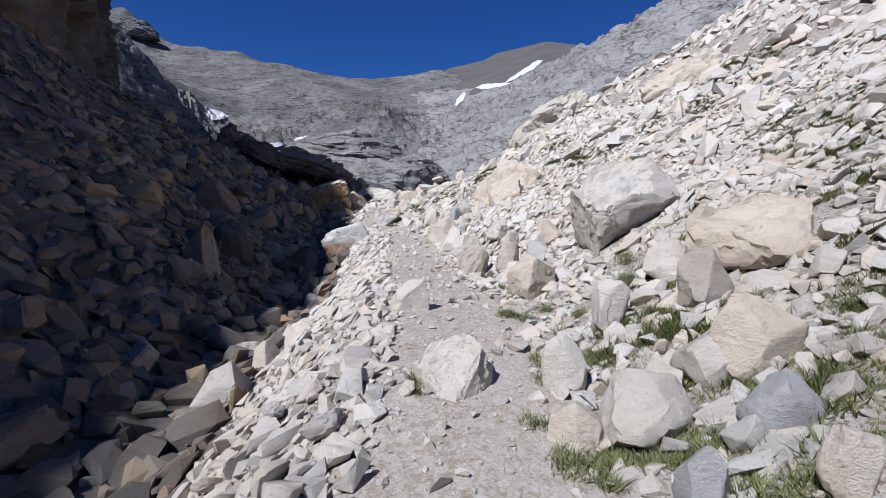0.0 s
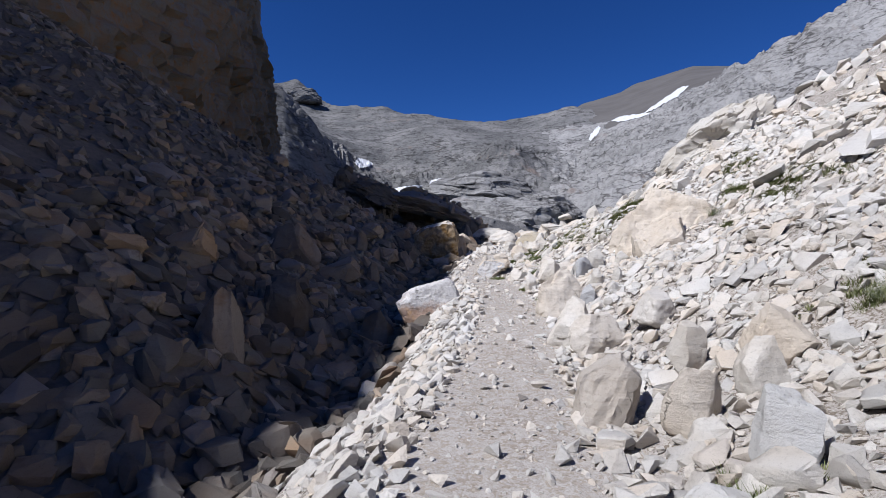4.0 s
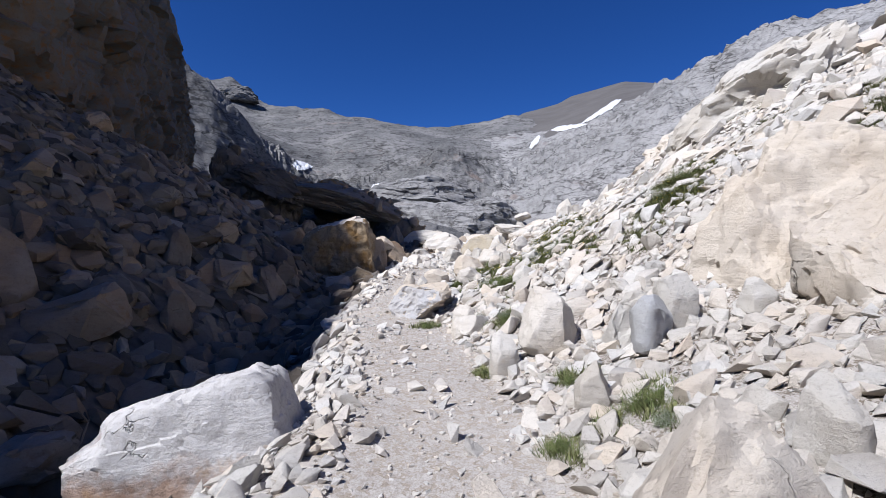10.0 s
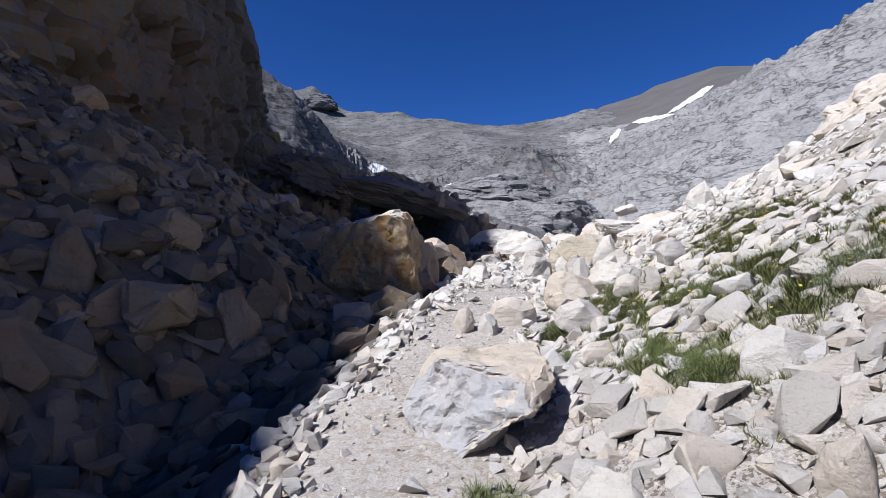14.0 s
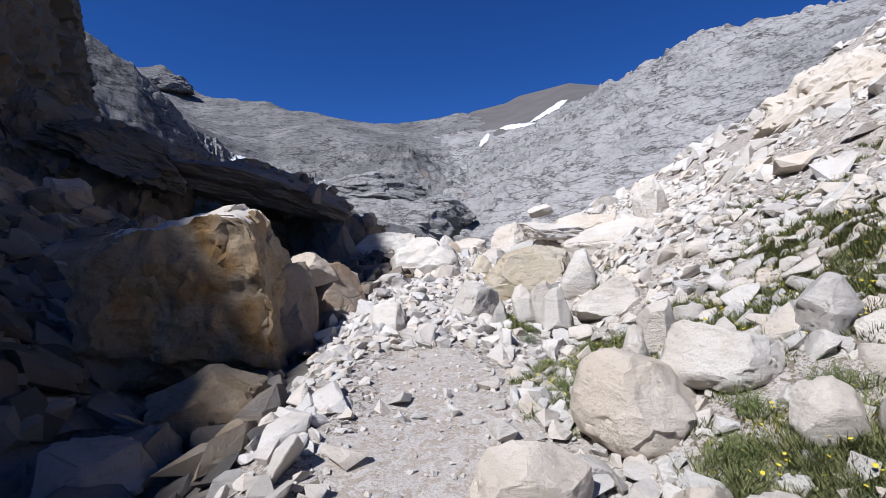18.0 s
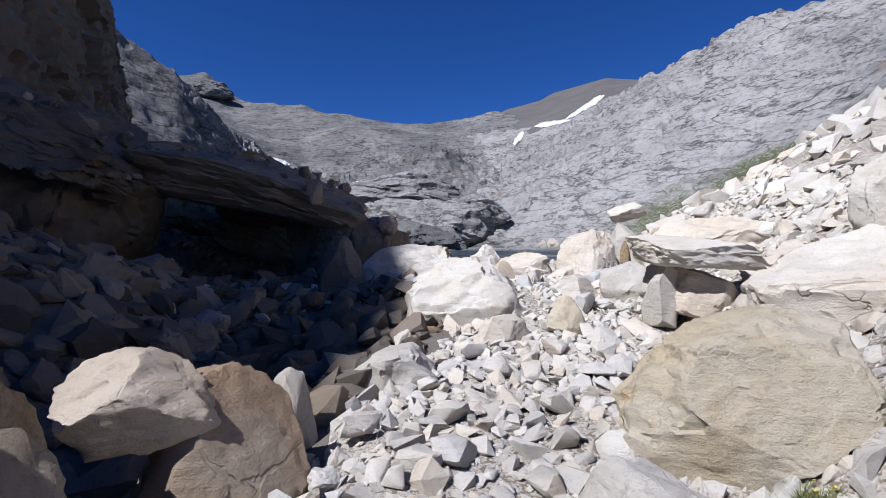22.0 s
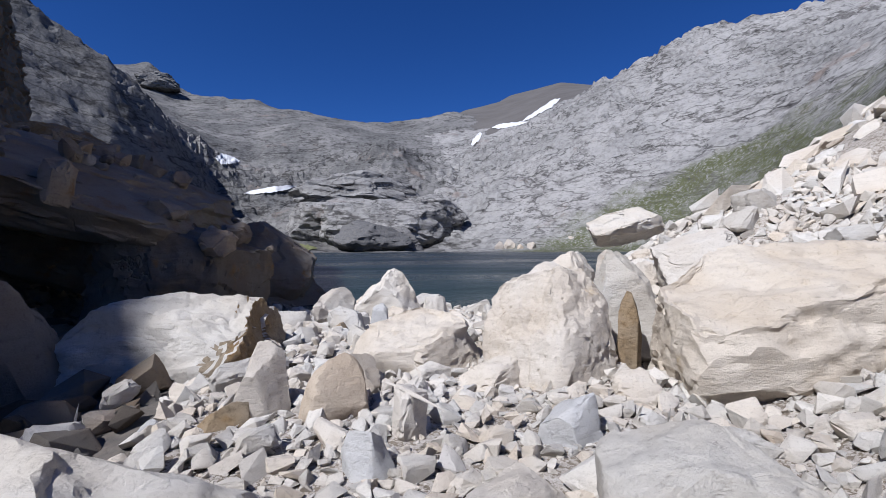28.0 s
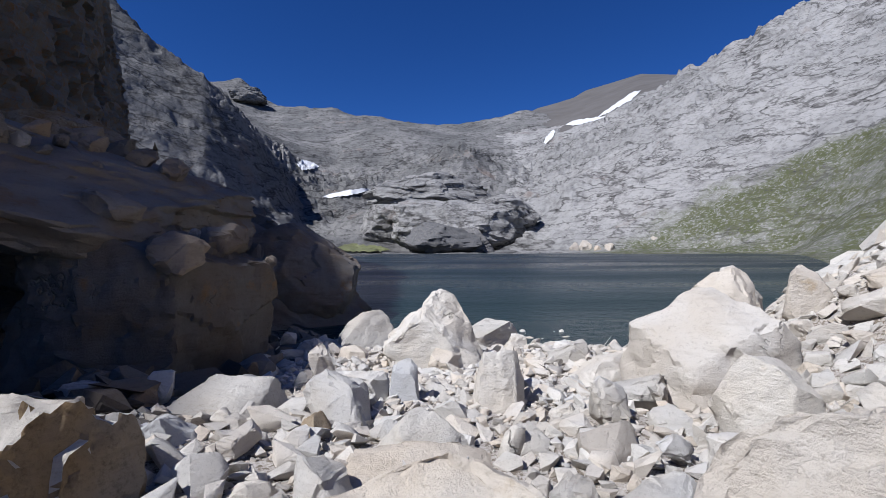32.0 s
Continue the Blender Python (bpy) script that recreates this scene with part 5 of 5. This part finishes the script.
def heap(name, spots, shapes, material, seed, sink=0.25, tilt=0.38, flat=0.62, smooth=False):
    """Many loose stones in one mesh: spots are rows of x, y, size."""
    rs = np.random.RandomState(seed)
    z = near_ground(spots[:, 0], spots[:, 1])
    which = rs.randint(len(shapes), size=len(spots))
    allv, allf, total = [], [], 0
    for k, (v, f) in enumerate(shapes):
        at = np.where(which == k)[0]
        n = len(at)
        if not n:
            continue
        ex, ey, ez = rs.normal(0, tilt, n), rs.normal(0, tilt, n), rs.uniform(0, 6.283, n)
        cx, sx, cy, sy, cz, sz = np.cos(ex), np.sin(ex), np.cos(ey), np.sin(ey), np.cos(ez), np.sin(ez)
        m = np.empty((n, 3, 3))
        m[:, 0] = np.stack([cy * cz, sx * sy * cz - cx * sz, cx * sy * cz + sx * sz], 1)
        m[:, 1] = np.stack([cy * sz, sx * sy * sz + cx * cz, cx * sy * sz - sx * cz], 1)
        m[:, 2] = np.stack([-sy, sx * cy, cx * cy], 1)
        size = spots[at, 2]
        q = v[None] * (rs.uniform(0.7, 1.2, (n, 1, 3)) * (1, 0.9, flat)) * (size / 2)[:, None, None]
        q = np.einsum("nij,nkj->nki", m, q)
        gx1 = (near_ground(spots[at, 0] + 0.3, spots[at, 1]) - near_ground(spots[at, 0] - 0.3, spots[at, 1])) / 0.6
        gy1 = (near_ground(spots[at, 0], spots[at, 1] + 0.3) - near_ground(spots[at, 0], spots[at, 1] - 0.3)) / 0.6
        q[:, :, 2] += 0.75 * (np.clip(gx1, -0.8, 0.8)[:, None] * q[:, :, 0] + np.clip(gy1, -0.8, 0.8)[:, None] * q[:, :, 1])
        q += np.stack([spots[at, 0], spots[at, 1], z[at] + size * (0.5 - sink) * flat], 1)[:, None]
        allv.append(q.reshape(-1, 3))
        allf.append((f[None] + (total + np.arange(n) * len(v))[:, None, None]).reshape(-1, f.shape[1]))
        total += n * len(v)
    ob = mesh_object(name, np.concatenate(allv), np.concatenate(allf), material, smooth)
    if smooth:
        ob.data.set_sharp_from_angle(angle=radians(34))
    return ob


def spots_in(n, seed, x0, x1, y0, y1, smin, smax, power, keep=None):
    rs = np.random.RandomState(seed)
    x, y = rs.uniform(x0, x1, n), rs.uniform(y0, y1, n)
    s = smin * (smax / smin) ** (rs.uniform(0, 1, n) ** power)
    out = np.stack([x, y, s], 1)
    out = out[keep(x, y)] if keep else out
    bare = np.zeros(len(out), bool)
    for gx_, gy_, gr in TUFTS_A + TUFTS_B + TUFTS_C:
        bare |= (out[:, 0] - gx_) ** 2 + (out[:, 1] - gy_) ** 2 < (0.6 * gr) ** 2
    for sx_, sy_, sr_, _, _ in SHRUBS:
        out[:, 2][(out[:, 0] - sx_) ** 2 + (out[:, 1] - sy_) ** 2 < (1.3 * sr_) ** 2] *= -1
    bare = bare[out[:, 2] > 0]
    out = out[out[:, 2] > 0]
    return out[~bare | (rs.uniform(0, 1, len(out)) < 0.4)]


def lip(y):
    """How far beside the path the pale rubble gives way to scree darkened for shade; follows the shadow's edge."""
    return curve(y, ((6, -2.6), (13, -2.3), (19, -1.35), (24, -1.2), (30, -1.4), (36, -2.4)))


TAKEN = {}


def claim(x, y, r):
    TAKEN.setdefault((int(x // 0.6), int(y // 0.6)), []).append((x, y, r))


def apart(spots, overlap=0.72):
    """The spots, largest first, that don't run into what already lies there."""
    keep = []
    for x, y, size in spots[np.argsort(-spots[:, 2])]:
        cx, cy, r = int(x // 0.6), int(y // 0.6), size / 2
        free = True
        for i in (cx - 1, cx, cx + 1):
            for j in (cy - 1, cy, cy + 1):
                for px, py, pr in TAKEN.get((i, j), ()):
                    if (px - x) ** 2 + (py - y) ** 2 < ((pr + r) * overlap) ** 2:
                        free = False
                        break
                if not free:
                    break
            if not free:
                break
        if free:
            claim(x, y, r)
            keep.append((x, y, size))
    return np.array(keep)


def off_path(x, y):
    return x - curve(y, PATH_X)


def splinter(seed, points, fine=0):
    """A sharp-edged broken stone: the hull of a few random corners, roughened when fine."""
    r = np.random.RandomState(seed)
    bm = bmesh.new()
    pts = r.uniform(-1, 1, (points, 3))
    pts /= (np.abs(pts) ** 4).sum(1, keepdims=True) ** 0.25
    for p in pts * r.uniform(0.75, 1.0, (points, 1)):
        bm.verts.new(p)
    got = bmesh.ops.convex_hull(bm, input=bm.verts[:])
    loose = [e for e in got["geom_interior"] + got["geom_unused"] if isinstance(e, bmesh.types.BMVert)]
    bmesh.ops.delete(bm, geom=list(set(loose)), context="VERTS")
    if fine:
        bmesh.ops.bevel(bm, geom=bm.edges[:], offset=0.09, segments=1, affect="EDGES")
        bmesh.ops.triangulate(bm, faces=bm.faces[:])
        bmesh.ops.subdivide_edges(bm, edges=bm.edges[:], cuts=fine, use_grid_fill=True)
    bmesh.ops.triangulate(bm, faces=bm.faces[:])
    bm.verts.index_update()
    v = np.array([x.co for x in bm.verts])
    f = np.array([[q.index for q in p.verts] for p in bm.faces])
    bm.free()
    if fine:
        q = v + seed
        v = v * (1 + 0.09 * (fbm(q, 1.6, 4) + 1.1 * chips(q, 2.2)[0] + 0.5 * chips(q, 5.0)[0]))[:, None]
    lo, hi = v.min(0), v.max(0)
    return (v - (lo + hi) / 2) / ((hi - lo) / 2), f


def rim_stone(seed, points):
    """A broken stone with worn, rounded edges."""
    r = np.random.RandomState(seed)
    bm = bmesh.new()
    pts = r.uniform(-1, 1, (points, 3))
    pts /= (np.abs(pts) ** 5).sum(1, keepdims=True) ** 0.2
    for p in pts * r.uniform(0.8, 1.0, (points, 1)):
        bm.verts.new(p)
    got = bmesh.ops.convex_hull(bm, input=bm.verts[:])
    loose = [e for e in got["geom_interior"] + got["geom_unused"] if isinstance(e, bmesh.types.BMVert)]
    bmesh.ops.delete(bm, geom=list(set(loose)), context="VERTS")
    bmesh.ops.dissolve_limit(bm, angle_limit=0.3, verts=bm.verts[:], edges=bm.edges[:])
    bmesh.ops.bevel(bm, geom=bm.edges[:], offset=0.075, segments=1, affect="EDGES")
    bmesh.ops.triangulate(bm, faces=bm.faces[:])
    bm.verts.index_update()
    v = np.array([x.co for x in bm.verts])
    f = np.array([[q.index for q in p.verts] for p in bm.faces])
    bm.free()
    v = v * (1 + 0.10 * chips(v + seed, 1.6)[0] + 0.05 * fbm(v + seed, 3.0, 2))[:, None]
    lo, hi = v.min(0), v.max(0)
    return (v - (lo + hi) / 2) / ((hi - lo) / 2), f


WORN = [rim_stone(400 + k, 12) for k in range(36)]
PEBBLE = [splinter(100 + k, 9) for k in range(30)]
SMALL = [splinter(200 + k, 20) for k in range(36)]
MID = [splinter(300 + k, 22, 1) for k in range(30)]

# what lies on the ground already
for bx, by, bw, bd, byaw in BOULDERS:
    ca, sa = math.cos(radians(byaw)), math.sin(radians(byaw))
    cells = max(1, int(round(max(bw, bd) / 0.35)))
    for i in range(cells):
        for j in range(cells):
            u, v = ((i + 0.5) / cells - 0.5) * bw * 0.82, ((j + 0.5) / cells - 0.5) * bd * 0.82
            claim(bx + u * ca - v * sa, by + u * sa + v * ca, 0.16)
singles = spots_in(900, 7, -1.5, 14, 0, 45, 0.2, 0.42, 2.4, lambda x, y: (off_path(x, y) > 0.75) | ((off_path(x, y) < -0.9) & (off_path(x, y) > -2.2)) | (y > 33))
singles = apart(singles, 0.9)
singles = singles[np.argsort(np.abs(off_path(singles[:, 0], singles[:, 1])))]
singles, rest = singles[:240], singles[240:]
outlet = apart(spots_in(330, 9, 2.6, 12, 32.5, 44.5, 0.3, 0.8, 1.5), 0.85)[:190]
tagged(heap("loose_stones", apart(spots_in(20000, 2, -3, 14, -1, 48, 0.13, 0.36, 3.0, lambda x, y: (off_path(x, y) > lip(y)) & ((off_path(x, y) > 0.9) | (off_path(x, y) < -0.8) | (y > 26.6)))), WORN, stone_loose, 12, 0.2, smooth=True), "pale loose limestone blocks on the slope", "stones", kind="stuff")
tagged(heap("rubble", apart(spots_in(110000, 8, -3, 13.5, -1, 47, 0.075, 0.22, 1.2, lambda x, y: (off_path(x, y) > lip(y)) & ((np.abs(off_path(x, y)) > 0.7) | (y > 26.4) | (x * 7.7 % 1 < 0.05))), 0.6), PEBBLE, stone_loose, 18, 0.22), "pale angular rubble on the slope and path", "stones", kind="stuff")
gravel = spots_in(46000, 1, -3, 9, -1, 44, 0.03, 0.08, 1.3, lambda x, y: (off_path(x, y) > lip(y)) & (off_path(x, y) < 3.4))
trodden = (np.abs(off_path(gravel[:, 0], gravel[:, 1])) < 0.5) & (gravel[:, 1] < 30)
gravel = gravel[~trodden | (gravel[:, 2] < 0.05)]
tagged(heap("pebbles", gravel, PEBBLE, stone_loose, 11, 0.3), "pale gravel and pebbles of the path", "pebbles", kind="stuff")
tagged(heap("far_slope_stones", spots_in(11000, 3, 7, 45, -8, 56, 0.18, 0.8, 1.9, lambda x, y: (off_path(x, y) > 6)), PEBBLE, stone_loose, 13), "pale blocks scattered over the upper slope", "stones", kind="stuff")
# scree and gully stones carry the shade in their dark colour
tagged(heap("scree_stones", spots_in(24000, 4, -26, 4.0, -3, 66, 0.14, 0.6, 1.6, lambda x, y: off_path(x, y) < lip(y) - 0.1), PEBBLE, stone_shade, 14), "grey-brown scree stones under the cliff, shade put into their colour", "stones", kind="stuff")
tagged(heap("gully_stones", apart(spots_in(10000, 5, -9, 4.0, -1, 46, 0.2, 0.62, 1.4, lambda x, y: off_path(x, y) < lip(y) - 0.2), 0.6), SMALL, stone_shade, 15), "angular stones in the gully, shade put into their colour", "stones", kind="stuff")


# single stones along the way

rs = np.random.RandomState(77)
mid_meshes = {}
for x, y, s in singles:
    k = rs.randint(len(MID))
    if k not in mid_meshes:
        ob = rock_mesh("stone", *MID[k], stone_single)
        mid_meshes[k] = ob.data
    else:
        ob = new("stone", mid_meshes[k])
    q = rs.uniform(0.75, 1.2, 3) * (1, 0.85, 0.62) * s / 2
    tip = rs.normal(0, 14, 2)
    ob.matrix_world = pose(x, y, float(near_ground(x, y)) + q[2] * 0.45, tip[0], tip[1], rs.uniform(0, 360)) @ Matrix.Diagonal((*q, 1))
    tagged(ob, "pale angular limestone stone lying on the rubble", "stone", "stones beside the path")
for x, y, s in outlet:
    k = rs.randint(len(MID))
    if k not in mid_meshes:
        ob = rock_mesh("outlet_block", *MID[k], stone_single)
        mid_meshes[k] = ob.data
    else:
        ob = new("outlet_block", mid_meshes[k])
    q = rs.uniform(0.75, 1.2, 3) * (1, 0.8, 0.72) * s / 2
    tip = rs.normal(0, 20, 2)
    ob.matrix_world = pose(x, y, float(near_ground(x, y)) + q[2] * 0.5, tip[0], tip[1], rs.uniform(0, 360)) @ Matrix.Diagonal((*q, 1))
    tagged(ob, "pale angular block in the jumble at the lake's outlet", "block", "blocks at the outlet")
block_meshes = {}
# brown scree blocks whose colour is lowered for the shade they lie in
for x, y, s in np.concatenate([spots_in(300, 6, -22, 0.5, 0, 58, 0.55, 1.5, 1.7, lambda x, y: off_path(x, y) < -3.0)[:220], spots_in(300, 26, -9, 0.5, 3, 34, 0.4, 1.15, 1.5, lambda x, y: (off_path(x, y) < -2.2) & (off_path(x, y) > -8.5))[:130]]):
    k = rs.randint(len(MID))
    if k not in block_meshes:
        ob = rock_mesh("block", *MID[k], stone_brown_shade)
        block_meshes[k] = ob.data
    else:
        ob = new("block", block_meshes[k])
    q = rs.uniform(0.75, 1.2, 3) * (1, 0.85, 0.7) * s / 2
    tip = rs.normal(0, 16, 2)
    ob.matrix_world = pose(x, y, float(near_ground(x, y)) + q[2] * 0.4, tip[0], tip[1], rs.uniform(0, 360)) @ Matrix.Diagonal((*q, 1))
    tagged(ob, "large brown angular block in the scree, darkened for shade", "block", "blocks in the scree")
# blocks strewn over the rocks above the cave
roof_meshes = {}
# same brown, darkened to stand for shade
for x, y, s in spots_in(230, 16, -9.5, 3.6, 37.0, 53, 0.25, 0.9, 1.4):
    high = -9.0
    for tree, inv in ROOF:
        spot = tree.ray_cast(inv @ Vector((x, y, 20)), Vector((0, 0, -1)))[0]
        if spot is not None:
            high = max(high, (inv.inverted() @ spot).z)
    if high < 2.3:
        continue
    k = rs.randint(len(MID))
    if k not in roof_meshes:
        ob = rock_mesh("cave_block", *MID[k], stone_brown_shade)
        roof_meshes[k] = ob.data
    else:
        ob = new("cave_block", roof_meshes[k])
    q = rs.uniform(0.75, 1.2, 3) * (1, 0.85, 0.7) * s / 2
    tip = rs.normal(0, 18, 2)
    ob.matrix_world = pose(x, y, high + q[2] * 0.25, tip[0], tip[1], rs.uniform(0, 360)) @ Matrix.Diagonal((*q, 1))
    tagged(ob, "brown angular block above the cave, darkened for shade", "block", "blocks above the cave")
tagged(heap("slope_blocks", rest, SMALL, stone_loose, 17), "pale angular blocks on the sunny slope", "stones", kind="stuff")


# ---- grass and herbs ----
def grass(name, patches, seed, material, tall, label):
    rs = np.random.RandomState(seed)
    rows = []
    for x, y, r in patches:
        for _ in range(int(7 + 70 * r * r)):
            cx, cy, cr = x + r * rs.normal(0, 0.42), y + r * rs.normal(0, 0.42), rs.uniform(0.03, 0.13)
            k = int(26 + 520 * cr)
            a, d = rs.uniform(0, 6.283, k), cr * rs.uniform(size=k) ** 0.6
            rows.append(np.stack([cx + d * np.cos(a), cy + d * np.sin(a), tall * (1.1 - 0.6 * d / cr) * rs.uniform(0.5, 1.2, k)], 1))
    rows = np.concatenate(rows)
    n = len(rows)
    h = rows[:, 2:]
    base = np.stack([rows[:, 0], rows[:, 1], near_ground(rows[:, 0], rows[:, 1]) - 0.01], 1)
    b, w, lean = rs.uniform(0, 6.283, n), rs.uniform(0.003, 0.0065, (n, 1)), rs.uniform(0.3, 1.5, (n, 1)) * h
    side = np.stack([-np.sin(b), np.cos(b), 0 * b], 1) * w
    out = np.stack([np.cos(b), np.sin(b), 0 * b], 1) * lean
    up = h * np.array((0, 0, 1.0))
    v = np.stack([base - side, base + side, base + out + up], 1).reshape(-1, 3)
    f = np.arange(n * 3).reshape(-1, 3)
    ob = mesh_object(name, v, f, material, False)
    return tagged(ob, label, "grass", kind="stuff")


grass("grass", TUFTS_A + TUFTS_B + TUFTS_C, 31, grass_mat, 0.11, "grey-green mountain grass and herbs between the stones")
grass("flowering_herbs", TUFTS_C, 32, flower_mat, 0.05, "low herbs with yellow flowers between the stones")



def blossoms(patches, seed):
    """Small yellow flower heads standing just over the turf."""
    r = np.random.RandomState(seed)
    v, f = [], []
    for x, y, rad in patches:
        for _ in range(int(4 + 40 * rad * rad)):
            px, py = x + r.normal(0, rad * 0.5), y + r.normal(0, rad * 0.5)
            pz, tilt = float(near_ground(px, py)) + r.uniform(0.05, 0.11), r.uniform(-0.5, 0.5, 2)
            n, size = len(v), r.uniform(0.008, 0.015)
            for k in range(6):
                c, q = math.cos(k * 1.047) * size, math.sin(k * 1.047) * size
                v.append((px + c, py + q, pz + c * tilt[0] + q * tilt[1]))
            v.append((px, py, pz - size * 0.7))
            f += [(n + k, n + (k + 1) % 6, n + 6) for k in range(6)]
    return tagged(mesh_object("yellow_flowers", v, f, petal_mat, False), "small yellow flowers over the turf", "flowers", kind="stuff")


blossoms(TUFTS_C, 33)
blossoms(TUFTS_B[-60:], 34)


def shrub(x, y, r, seed, kind):
    """A low mountain shrub: many thin stems from one root, each with small leaves."""
    rs = np.random.RandomState(seed)
    z = float(near_ground(x, y))
    root = new("shrub")
    root.matrix_world = pose(x, y, z)
    sv, lv = [], []
    for _ in range(int(60 + 160 * r)):
        a, tilt = rs.uniform(0, 6.283), rs.uniform(0.05, 1.35)
        d = np.array((math.cos(a) * math.sin(tilt), math.sin(a) * math.sin(tilt), math.cos(tilt) * 0.8 + 0.1))
        long = r * rs.uniform(0.6, 1.1)
        side = np.array((-math.sin(a), math.cos(a), 0)) * 0.003
        foot = np.array((*rs.normal(0, r * 0.22, 2), -0.02))
        tip = foot + d * long
        sv += [foot - side, foot + side, tip]
        for _ in range(14):
            p = foot + d * long * rs.uniform(0.3, 1.05) + rs.normal(0, 0.012, 3)
            u, w = rs.normal(size=3), rs.normal(size=3)
            u, w = u / np.linalg.norm(u) * 0.016, w / np.linalg.norm(w) * 0.006
            lv += [p - w, p + u * 0.5 - w * 0.2, p + w, p + u]
    stems = mesh_object("stem_tuft", sv, np.arange(len(sv)).reshape(-1, 3), grass_mat, False)
    leaves = mesh_object("foliage", lv, np.arange(len(lv)).reshape(-1, 4), kind, False)
    stems.parent = leaves.parent = root
    return tagged(root, "low sage-green mountain shrub between the stones" if kind is sage_mat else "low green herb cushion between the stones", "shrub", "shrubs on the slope")


for x, y, r, seed, k in SHRUBS:
    shrub(x, y, r, seed, (sage_mat, herb_mat)[k])
